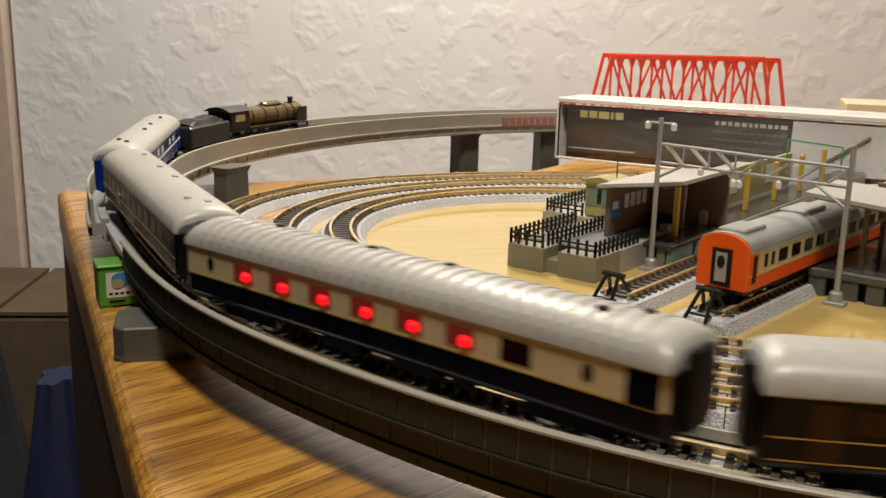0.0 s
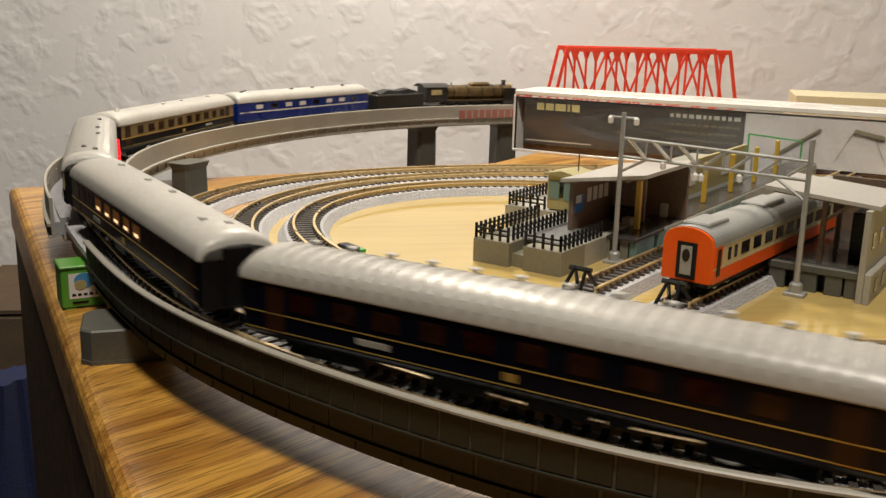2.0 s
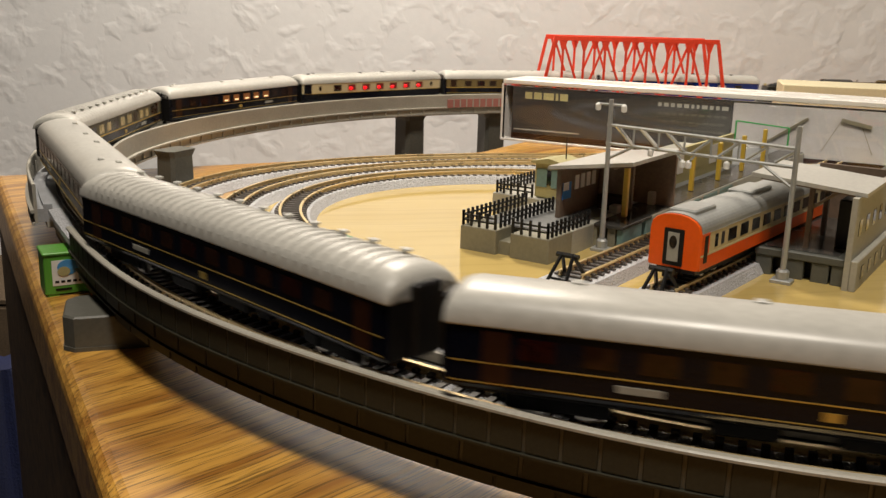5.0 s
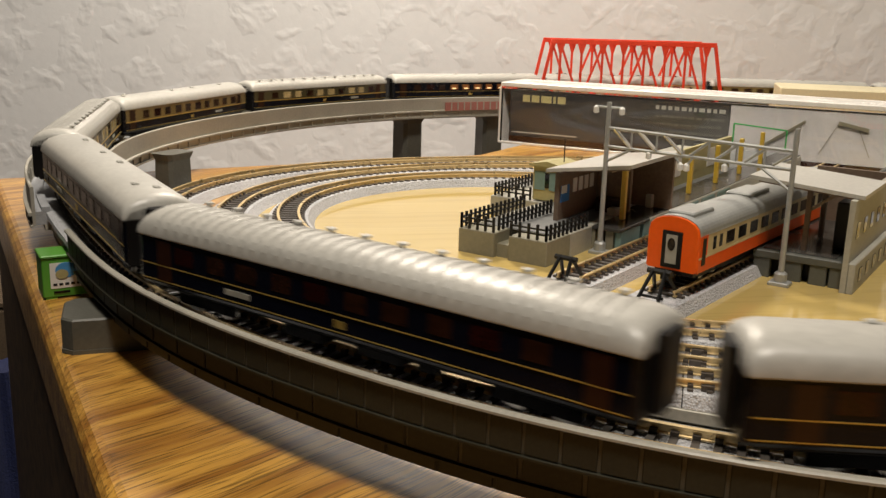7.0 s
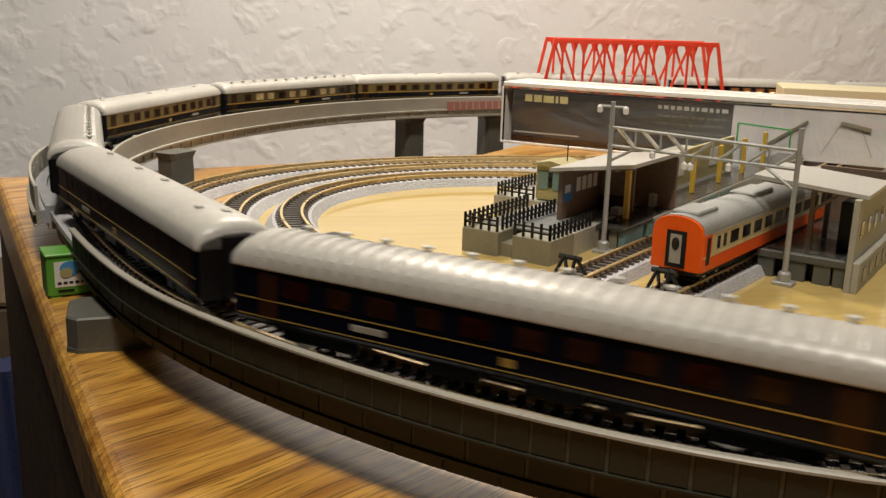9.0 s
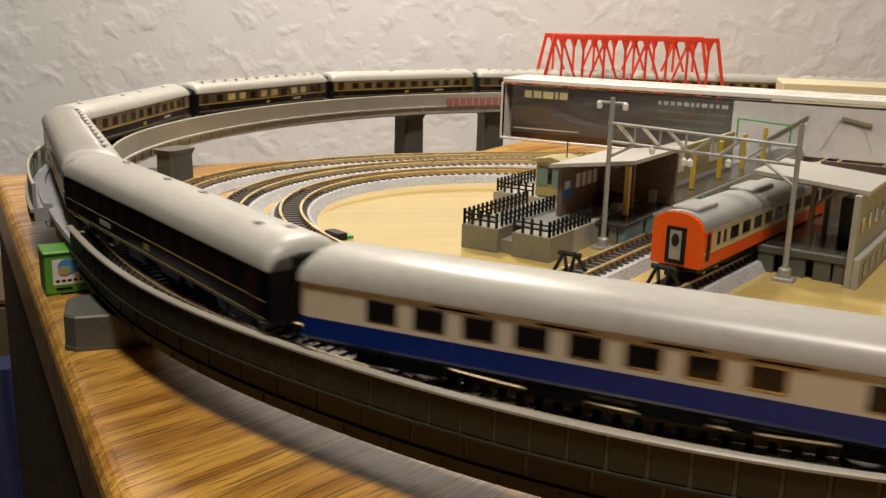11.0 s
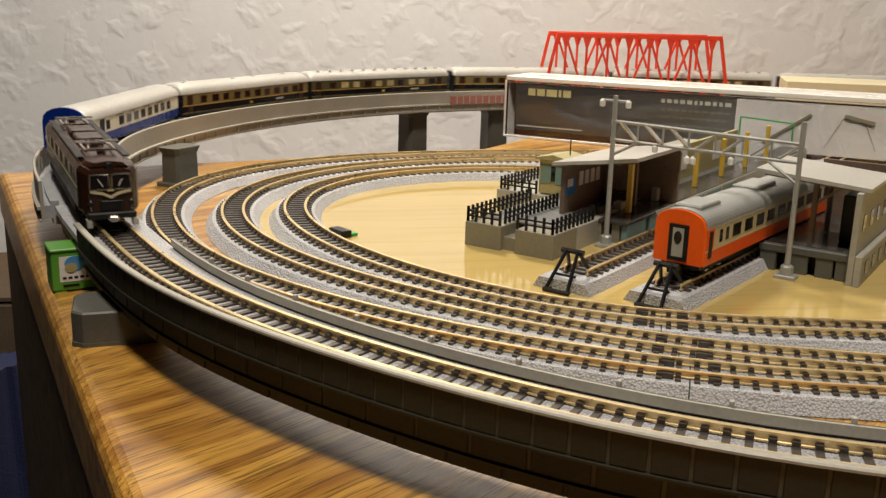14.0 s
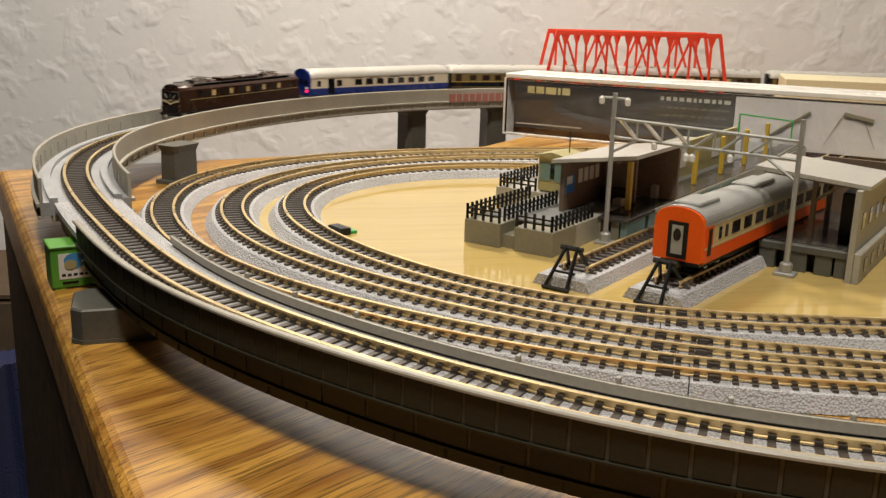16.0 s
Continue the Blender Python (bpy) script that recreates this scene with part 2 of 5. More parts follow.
M = dict(
    wall=plaster("white_plaster"),
    # near-black for unseen walls and ceiling, so they return little bounce light
    plain=mat("low_bounce_wall", (0.04, 0.034, 0.03), 0.8, var=0.08, scale=6, bump=0.2, fine=120),
    door=mat("beige_door_paint", (0.55, 0.45, 0.38), 0.5, var=0.1, scale=8, fine=90),
    carpet=mat("dark_carpet", (0.06, 0.05, 0.045), 0.95, var=0.35, scale=20, bump=0.8, fine=400, dist=0.002),
    oak=wood("oak_table", (0.66, 0.355, 0.066), (0.33, 0.14, 0.022), -48, 0.38, 0.0055, 0.035, contrast=0.95, pore=0.6, coat=0.6),
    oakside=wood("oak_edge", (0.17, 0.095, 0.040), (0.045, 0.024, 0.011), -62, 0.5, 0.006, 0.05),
    maple=wood("maple_board", (0.60, 0.45, 0.165), (0.53, 0.385, 0.125), -12, 0.09, 0.03, 0.05, spec=0.8, bump=0.01, contrast=0.5, pore=0.08),
    deck=mat("grey_viaduct_plastic", (0.40, 0.38, 0.325), 0.5, var=0.12, scale=40, fine=900),
    lit_joint=mat("lit_joint_plastic", (0.085, 0.082, 0.064), 0.5, var=0.15, scale=60, fine=900),
    olive=mat("olive_kerb_plastic", (0.085, 0.085, 0.066), 0.45, var=0.15, scale=60, fine=900),
    stone=mat("dark_stone_plastic", (0.030, 0.029, 0.019), 0.5, var=0.2, spec=0.35, scale=60, fine=1200, rand=0.25),
    red_deck=mat("faded_red_plastic", (0.42, 0.16, 0.13), 0.5, var=0.1),
    pier=mat("grey_pier_plastic", (0.105, 0.104, 0.088), 0.5, var=0.14, scale=50, fine=700),
    ballast=ballast("grey_ballast", (0.55, 0.555, 0.58)),
    slab=mat("grey_slab_bed", (0.36, 0.37, 0.39), 0.6, var=0.15, scale=80, bump=0.4, fine=1400),
    sleeper=mat("dark_brown_sleeper", (0.07, 0.058, 0.048), 0.4, var=0.2, rand=0.3),
    rail=mat("nickel_silver_rail", (0.78, 0.60, 0.31), 0.32, metal=0.65, var=0.1, scale=90, bump=0.0),
    silver=mat("bright_metal", (0.75, 0.72, 0.66), 0.25, metal=1.0, var=0.1),
    steel=mat("grey_painted_mast", (0.40, 0.41, 0.40), 0.4, metal=0.3, var=0.1),
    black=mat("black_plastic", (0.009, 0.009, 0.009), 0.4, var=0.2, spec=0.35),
    under=mat("black_underframe", (0.010, 0.009, 0.009), 0.42, var=0.25, spec=0.25, rand=0.2),
    roof=mat("off_white_roof", (0.46, 0.45, 0.415), 0.36, var=0.12, scale=30, bump=0.05),
    navy=mat("navy_blue_body", (0.003, 0.004, 0.010), 0.2, var=0.12, spec=0.2, bump=0.02),
    brown=mat("dark_brown_body", (0.034, 0.013, 0.007), 0.22, var=0.12, spec=0.22, bump=0.03),
    cream=mat("cream_body", (0.66, 0.56, 0.34), 0.32, var=0.05, bump=0.03),
    white=mat("ivory_white_body", (0.74, 0.68, 0.55), 0.32, var=0.05, bump=0.03),
    blue=mat("bright_blue_body", (0.004, 0.026, 0.22), 0.26, var=0.06, bump=0.02),
    gold=mat("gold_line", (0.60, 0.42, 0.10), 0.35, metal=0.6, var=0.1),
    pane=mat("dark_window_glass", (0.012, 0.010, 0.010), 0.06, var=0.1, bump=0.0),
    curtain=mat("amber_curtain_window", (0.025, 0.009, 0.004), 0.14, var=0.35, spec=0.3, scale=250, bump=0.0),
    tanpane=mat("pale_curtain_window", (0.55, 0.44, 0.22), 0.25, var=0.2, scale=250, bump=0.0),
    redwin=mat("red_lit_interior", (0.02, 0.003, 0.002), 0.14, var=0.4, spec=0.3, scale=300, bump=0.0),
    redlit=glow("red_lit_window", (0.10, 0.008, 0.005), 0.7),
    redlamp=glow("red_table_lamp", (1.0, 0.004, 0.012), 1.6),
    amber=glow("amber_lit_window", (0.30, 0.11, 0.025), 0.12),
    warm=glow("warm_table_lamp", (1.0, 0.70, 0.35), 1.5),
    tail=glow("red_tail_lamp", (1.0, 0.01, 0.12), 2.5),
    orange=mat("orange_red_body", (0.90, 0.115, 0.004), 0.35, var=0.05, spec=0.35, bump=0.02),
    brass=mat("worn_brass_black", (0.16, 0.11, 0.05), 0.38, metal=0.6, var=0.4, scale=120),
    loco=mat("black_loco_paint", (0.020, 0.018, 0.015), 0.35, var=0.25, scale=150),
    bridge=mat("red_bridge_plastic", (0.88, 0.07, 0.03), 0.38, var=0.08),
    acrylic=clear("clear_acrylic"),
    sleeve=mat("charcoal_sleeve", (0.035, 0.034, 0.034), 0.35, var=0.1, scale=20),
    card=mat("pale_grey_card", (0.42, 0.41, 0.40), 0.45, var=0.06, scale=20),
    whitecard=mat("white_plastic_rim", (0.82, 0.80, 0.76), 0.25, var=0.04),
    straw=mat("cream_card", (0.74, 0.66, 0.44), 0.5, var=0.05, scale=20),
    concrete=mat("olive_grey_platform", (0.24, 0.225, 0.165), 0.6, var=0.12, scale=60),
    concrete2=mat("pale_grey_platform", (0.38, 0.37, 0.32), 0.55, var=0.1, scale=60),
    paving=mat("dark_grey_paving", (0.16, 0.165, 0.165), 0.38, var=0.15, scale=60),
    slate=mat("slate_grey_platform", (0.10, 0.105, 0.092), 0.5, var=0.12, scale=60),
    wet=mat("dark_polished_paving", (0.055, 0.052, 0.048), 0.22, var=0.15, scale=60),
    teal=mat("teal_grey_paint", (0.17, 0.27, 0.25), 0.5, var=0.1),
    hut=mat("yellow_olive_hut", (0.42, 0.37, 0.17), 0.5, var=0.1),
    yellow=mat("ochre_pillar", (0.62, 0.42, 0.05), 0.4, var=0.1),
    # bronze and umber: band tones with the lamp-facing side's lit look in them
    bronze=mat("bronze_lamplit_band", (0.075, 0.065, 0.028), 0.3, var=0.1),
    umber=mat("umber_lamplit_band", (0.20, 0.145, 0.05), 0.3, var=0.1),
    timber=mat("brown_station_wall", (0.17, 0.12, 0.085), 0.5, var=0.2),
    sign=mat("blue_sign", (0.03, 0.20, 0.55), 0.4, var=0.05),
    paper=mat("white_print", (0.80, 0.79, 0.76), 0.5, var=0.04),
    green=mat("grass_green_plastic", (0.11, 0.36, 0.045), 0.35, var=0.07, scale=80),
    greenwire=mat("bright_green_wire", (0.05, 0.42, 0.10), 0.4, var=0.05),
    skyblue=mat("sky_blue_print", (0.08, 0.30, 0.62), 0.4, var=0.06),
    cloth=mat("blue_cloth", (0.005, 0.010, 0.05), 0.95, var=0.3, scale=30, bump=0.6, fine=700, dist=0.001),
    bag=mat("black_bag_cloth", (0.012, 0.013, 0.015), 0.85, var=0.4, scale=25, bump=0.6, fine=500, dist=0.001),
    cardboard=mat("brown_cardboard", (0.10, 0.068, 0.04), 0.9, var=0.3, scale=25),
)

# ---- mesh helpers ----


def mesh_of(name, verts, faces, material, smooth=False):
    me = bpy.data.meshes.new(name)
    me.from_pydata([tuple(v) for v in verts], [], faces)
    me.materials.append(material)
    if smooth:
        me.polygons.foreach_set("use_smooth", [True] * len(me.polygons))
    me.update()
    return me


class Shape:
    """Collects vertices and faces of one mesh, in centimetres."""

    def __init__(self):
        self.v, self.f = [], []

    def add(self, verts, faces):
        n = len(self.v)
        self.v += [Vector(v) for v in verts]
        self.f += [tuple(i + n for i in f) for f in faces]
        return self

    def box(self, x0, y0, z0, x1, y1, z1, e=0.0):
        """A box with chamfered upright and level edges of width e."""
        if e <= 0:
            vs = [(x, y, z) for z in (z0, z1) for y in (y0, y1) for x in (x0, x1)]
            return self.add(vs, [(0, 2, 3, 1), (4, 5, 7, 6), (0, 1, 5, 4), (2, 6, 7, 3), (0, 4, 6, 2), (1, 3, 7, 5)])
        rings = []
        for z, d in ((z0, e), (z0 + e, 0), (z1 - e, 0), (z1, e)):
            a, b, c, g = x0 + d, x1 - d, y0 + d, y1 - d
            rings.append([(a + e, c, z), (b - e, c, z), (b, c + e, z), (b, g - e, z), (b - e, g, z), (a + e, g, z), (a, g - e, z), (a, c + e, z)])
        return self.loft(rings)

    def loft(self, rings, closed=True, caps=True):
        n = len(rings[0])
        vs = [p for r in rings for p in r]
        fs = []
        for i in range(len(rings) - 1):
            for j in range(n if closed else n - 1):
                k = (j + 1) % n
                fs.append((i * n + j, i * n + k, (i + 1) * n + k, (i + 1) * n + j))
        if caps:
            fs.append(tuple(range(n - 1, -1, -1)))
            fs.append(tuple((len(rings) - 1) * n + j for j in range(n)))
        return self.add(vs, fs)

    def rod(self, a, b, r, n=8, r2=None):
        a, b = Vector(a), Vector(b)
        d = (b - a).normalized()
        u = d.orthogonal().normalized()
        w = d.cross(u)
        r2 = r if r2 is None else r2
        rings = [[c + (u * math.cos(t) + w * math.sin(t)) * q for t in (2 * math.pi * k / n for k in range(n))] for c, q in ((a, r), (b, r2))]
        return self.loft(rings)

    def lathe(self, profile, axis="z", n=16, origin=(0, 0, 0)):
        """A turned form: rows of (radius, height along the axis)."""
        o = Vector(origin)
        rings = []
        for r, h in profile:
            ring = []
            for k in range(n):
                t = 2 * math.pi * k / n
                p = {"z": (r * math.cos(t), r * math.sin(t), h), "x": (h, r * math.cos(t), r * math.sin(t)), "y": (r * math.sin(t), h, r * math.cos(t))}[axis]
                ring.append(o + Vector(p))
            rings.append(ring)
        return self.loft(rings)

    def turned(self, m):
        self.v = [m @ v for v in self.v]
        return self

    def mesh(self, name, material, smooth=False):
        return mesh_of(name, [v * C for v in self.v], self.f, material, smooth)


def thing(name, label, category, x=0, y=0, z=0, turn=0, group="", kind=""):
    ob = new(name)
    ob.empty_display_size = 0.01
    ob.matrix_basis = pose(x * C, y * C, z * C, 0, 0, turn)
    return tagged(ob, label, category, group, kind)


def part(name, shape, material, parent, label="", smooth=False, at=None):
    me = shape if isinstance(shape, bpy.types.Mesh) else shape.mesh(name, material, smooth)
    ob = new(name, me)
    ob.parent = parent
    if at is not None:
        ob.matrix_basis = at
    if label:
        ob["label"] = label
    return ob


def solid(name, shape, material, label, category="", kind="", group="", smooth=False):
    ob = new(name, shape.mesh(name, material, smooth))
    return tagged(ob, label, category, group, kind)


def sweep(profile, pts, closed=False):
    """A closed profile of (offset to the right, height) carried along points (x, y, heading)."""
    s = Shape()
    rings = []
    for x, y, h in pts:
        rx, ry = math.sin(h), -math.cos(h)
        rings.append([(x + rx * o, y + ry * o, z) for o, z in profile])
    s.loft(rings, caps=not closed)
    if closed:
        n, m = len(profile), len(rings)
        s.f += [((m - 1) * n + j, (m - 1) * n + (j + 1) % n, (j + 1) % n, j) for j in range(n)]
    return s


# ---- the lines of the tracks, in centimetres ----


def bend(x, y, h, ks, length, sub=12):
    """Points of a line whose curvature glides through the values ks."""
    pts = [(x, y, h)]
    ds = length / sub
    for i, k0 in enumerate(ks):
        k1 = ks[min(i + 1, len(ks) - 1)]
        for j in range(sub):
            k = k0 + (k1 - k0) * j / sub
            x, y = x + math.cos(h + k * ds / 2) * ds, y + math.sin(h + k * ds / 2) * ds
            h += k * ds
            pts.append((x, y, h))
    return pts


def two_way(x, y, h, kf, lf, kb, lb):
    fore = bend(x, y, h, kf, lf)
    back = [(a, b, c - math.pi) for a, b, c in bend(x, y, h + math.pi, [-k for k in kb], lb)]
    return back[:0:-1] + fore, len(back) - 1


def straight(p, length, step=2.0):
    n = max(2, int(length / step))
    return [(p[0] + math.cos(p[2]) * length * i / n, p[1] + math.sin(p[2]) * length * i / n, p[2]) for i in range(1, n + 1)]


def arc(p, angle, radius, step=2.0):
    n = max(3, int(abs(angle) * radius / step))
    out = []
    x, y, h = p
    d = abs(angle) * radius / n
    for i in range(n):
        a = angle / n
        x, y, h = x + math.cos(h + a / 2) * d, y + math.sin(h + a / 2) * d, h + a
        out.append((x, y, h))
    return out


ZV, ZT = 2.22, 0.65                        # rail heights: viaduct, tracks on the board
v_mid, v_zero = two_way(-16.965, 48.915, -1.634, [0.0441, 0.0454, 0.0162, 0.0031, 0.0449, 0.0239, 0.0497], 6.889,
                        [0.0341, 0.0255, 0.0252, 0.0298, 0.0317, 0.0298], 8.0)
v_end = arc(v_mid[-1], -v_mid[-1][2], 40) if abs(v_mid[-1][2]) > 0.002 else []
v_near = v_mid + v_end
v_near += straight(v_near[-1], 78 - v_near[-1][0])
first = v_mid[0]
rest = -(first[2] + math.pi)               # turn still to come from the far straight
far_back = arc((first[0], first[1], first[2] + math.pi), rest, 40) if abs(rest) > 0.01 else []
far_pt = far_back[-1] if far_back else (first[0], first[1], 0)
far_y = far_pt[1]
half = (far_y - v_near[-1][1]) / 2
loop = list(v_near) + arc(v_near[-1], math.pi, half)
back_line = straight((loop[-1][0], loop[-1][1], math.pi), loop[-1][0] - far_pt[0])
loop += back_line
loop += [(a, b, c - math.pi + 2 * math.pi) for a, b, c in far_back[-2::-1]]
V_LOOP = [(a, b, c) for a, b, c in loop]
_s = [0.0]
for p0, p1 in zip(V_LOOP, V_LOOP[1:] + V_LOOP[:1]):
    _s.append(_s[-1] + math.hypot(p1[0] - p0[0], p1[1] - p0[1]))
V_LENGTH = _s[-1]
V_S = [a - _s[v_zero] for a in _s[:-1]]
_vx = np.array([p[0] for p in V_LOOP] + [V_LOOP[0][0]])
_vy = np.array([p[1] for p in V_LOOP] + [V_LOOP[0][1]])
_vs = np.array(V_S + [V_S[0] + V_LENGTH])


def on_v(s):
    """The point of the viaduct's centre line at the length s, in centimetres."""
    s = V_S[0] + (s - V_S[0]) % V_LENGTH
    return Vector((float(np.interp(s, _vs, _vx)), float(np.interp(s, _vs, _vy)), 0))


def v_stretch(a, b, step=0.8):
    n = max(2, int((b - a) / step))
    out = []
    for i in range(n + 1):
        s = a + (b - a) * i / n
        p, q = on_v(s - 0.3), on_v(s + 0.3)
        m = on_v(s)
        out.append((m.x, m.y, math.atan2(q.y - p.y, q.x - p.x)))
    return out


def along(pts, step, offset=0.0):
    """Poses (x, y, heading) at even steps along a line of points."""
    out, left = [], offset
    for (x0, y0, h0), (x1, y1, h1) in zip(pts, pts[1:]):
        d = math.hypot(x1 - x0, y1 - y0)
        while left <= d:
            t = left / d
            dh = (h1 - h0 + math.pi) % (2 * math.pi) - math.pi
            out.append((x0 + (x1 - x0) * t, y0 + (y1 - y0) * t, h0 + dh * t))
            left += step
        left -= d
    return out


TA = two_way(-12.639, 43.658, -1.534, [0.0624, 0.0456, 0.0466, 0.0332, 0.0334, 0.0495], 6.444, [0.0799, 0.0768, 0.0549, 0.033], 6.5)[0]
TB = two_way(-9.413, 44.198, -1.658, [0.0776, 0.065, 0.0468, 0.0324, 0.0361, 0.0577], 6.0, [0.082, 0.0758, 0.0622, 0.0503], 5.5)[0]
TC = two_way(-6.269, 46.272, -1.881, [0.1004, 0.0775, 0.0484, 0.0465, 0.0725, 0.0443], 5.556, [0.1036, 0.0945, 0.0845, 0.0791], 5.0)[0]


def finish(pts, near_x):
    """Cuts a line where it passes near_x on the camera's side and carries it on straight to the right, both ways."""
    cut = next((i for i, p in enumerate(pts) if p[0] > near_x and p[1] < 45), len(pts) - 1)
    pts = pts[:cut + 1]
    pts = pts + straight(pts[-1], 100 - pts[-1][0])
    a = pts[0]
    return [(x, y, h + math.pi) for x, y, h in straight((a[0], a[1], a[2] + math.pi), 18)][::-1] + pts


TA, TB, TC = finish(TA, 9.5), finish(TB, 9.5), finish(TC, 10.5)

# ---- the room ----
s = Shape().box(-50, 96, -72, 260, 104, 170)
solid("wall_back", s, M["wall"], "white wall with rough knockdown plaster", "wall", "structure")
solid("door_1", Shape().box(-75, 95.2, -72, -50.4, 99, 130, 0.3), M["door"], "beige painted door frame beside the white wall", "door", "structure")
# unseen enclosure, added in near-black to keep bounce off the layout
solid("wall_left", Shape().box(-160, -150, -72, -152, 104, 170), M["plain"], "unseen side wall, darkened to cut bounce light", "wall", "structure")
solid("wall_behind_door", Shape().box(-152, 99.5, -72, -50, 104, 170), M["plain"], "wall beside the door, darkened to cut bounce light", "wall", "structure")
solid("wall_right", Shape().box(260, -150, -72, 268, 104, 170), M["plain"], "unseen side wall, darkened to cut bounce light", "wall", "structure")
solid("wall_front", Shape().box(-160, -158, -72, 268, -150, 170), M["plain"], "unseen wall behind the viewer, darkened to cut bounce light", "wall", "structure")
solid("floor", Shape().box(-160, -158, -80, 268, 104, -72), M["carpet"], "dark carpeted floor", "floor", "structure")
solid("ceiling", Shape().box(-160, -158, 170, 268, 104, 178), M["plain"], "unseen ceiling, darkened to cut bounce light", "ceiling", "structure")

# ---- the table ----
table = thing("table", "oak table with grained top and rounded worn edge", "table")
EDGE = [(-24.35, 50.9), (9.75, -13.4), (150, -13.4), (150, 92), (9.5, 92), (6.5, 72), (2.4, 64.9)]


def slab(outline, z0, z1, r):
    """A board of that outline with a rounded upper and lower edge."""
    cx = sum(p[0] for p in outline) / len(outline)
    cy = sum(p[1] for p in outline) / len(outline)
    rings = []
    for d, z in ((r, z0), (r * 0.3, z0 + r * 0.3), (0, z0 + r), (0, z1 - r), (r * 0.08, z1 - r * 0.62), (r * 0.3, z1 - r * 0.3), (r * 0.62, z1 - r * 0.08), (r, z1)):
        ring = []
        n = len(outline)
        for i in range(n):
            a, b, c = Vector(outline[i - 1]), Vector(outline[i]), Vector(outline[(i + 1) % n])
            e1, e2 = (b - a).normalized(), (c - b).normalized()
            n1, n2 = Vector((-e1.y, e1.x)), Vector((-e2.y, e2.x))
            m = (n1 + n2)
            m = m / max(0.2, m.dot(n1))
            q = b + m * d
            ring.append((q.x, q.y, z))
        rings.append(ring)
    return Shape().loft(rings)


part("tabletop", slab(EDGE, -2.6, 0, 0.45), M["oak"], table, smooth=False)
inset = [(-24.2, 50.85), (9.8, -13.2), (149.8, -13.2), (149.8, 91.8), (9.8, 91.8), (6.7, 71.9), (2.55, 64.7)]
# side boards in a darker oak tone than the top
part("side_panel", slab(inset, -66.0, -2.62, 0.15), M["oakside"], table, "dark oak side below the top")
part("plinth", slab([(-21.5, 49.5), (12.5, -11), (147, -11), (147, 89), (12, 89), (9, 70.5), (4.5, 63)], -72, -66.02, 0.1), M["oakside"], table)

cab = thing("cabinet", "low dark brown cabinet between table and wall", "cabinet")
part("body", Shape().box(-26, 66, -72, 2.0, 95.5, -8.4, 0.3), M["timber"], cab)
part("top", Shape().box(-26.5, 65.5, -8.39, 2.3, 95.8, -7.4, 0.2), M["timber"], cab)

# glossy board inside the curve of the tracks
bpts = []
for x, y, h in along(TB, 1.6):
    if x < 90:
        bpts.append((x, y))
ring = [(x, y) for x, y in bpts]
board = new("maple_board", None)
board.empty_display_size = 0.01
tagged(board, "glossy pale maple board under the tracks", "board")
top = [(x, y, 0.02) for x, y in ring] + [(92, 60, 0.02)]
low = [(x, y, -0.001) for x, y in ring] + [(92, 60, -0.001)]
part("board", Shape().loft([low, top]), M["maple"], board)

# ---- tracks ----
RAIL = [(-0.055, 0.0), (0.055, 0.0), (0.055, 0.03), (0.02, 0.05), (0.02, 0.13), (0.055, 0.15), (0.055, 0.2), (-0.055, 0.2), (-0.055, 0.15), (-0.02, 0.13), (-0.02, 0.05), (-0.055, 0.03)]
SLEEPER = Shape().box(-0.075, -0.72, 0, 0.075, 0.72, 0.07).box(-0.07, -0.60, 0.07, 0.07, -0.33, 0.14).box(-0.07, 0.33, 0.07, 0.07, 0.60, 0.14).mesh("sleeper", M["sleeper"])


def rails(pts, z, parent):
    for side in (-0.45, 0.45):
        prof = [(o * (1 if o else 1) + side, h + z - 0.2) for o, h in RAIL]
        part("rail", sweep(prof, pts), M["rail"], parent, "golden nickel-silver rail")


SLEEPER_SHORT = Shape().box(-0.075, -0.58, 0, 0.075, 0.58, 0.055).box(-0.075, -0.60, 0.055, 0.075, -0.33, 0.14).box(-0.075, 0.33, 0.055, 0.075, 0.60, 0.14).mesh("sleeper", M["sleeper"])


def sleepers(pts, z, parent, pitch, keep, limit=280, mesh=SLEEPER):
    """Sleepers in the stretch that keep() accepts are pieces; the rest are one joined part."""
    far = Shape()
    count = 0
    for x, y, h in along(pts, pitch, 0.2):
        if keep(x, y) and count < limit:
            ob = part("sleeper", mesh, None, parent, at=pose(x * C, y * C, (z - 0.24) * C, 0, 0, math.degrees(h)))
            count += 1
        else:
            c, sn = math.cos(h), math.sin(h)
            vs = [(x + c * a - sn * b, y + sn * a + c * b, z - 0.24 + k) for k in (0, 0.07) for a, b in ((-0.09, -0.75), (0.09, -0.75), (0.09, 0.75), (-0.09, 0.75))]
            far.add(vs, [(4, 5, 6, 7), (0, 1, 5, 4), (1, 2, 6, 5), (2, 3, 7, 6), (3, 0, 4, 7)])
    if far.v:
        tagged(part("sleeper_rest", far, M["sleeper"], parent), kind="stuff")


def shown(x, y):
    return (x < 14 and y < 46) if y < 48 else False


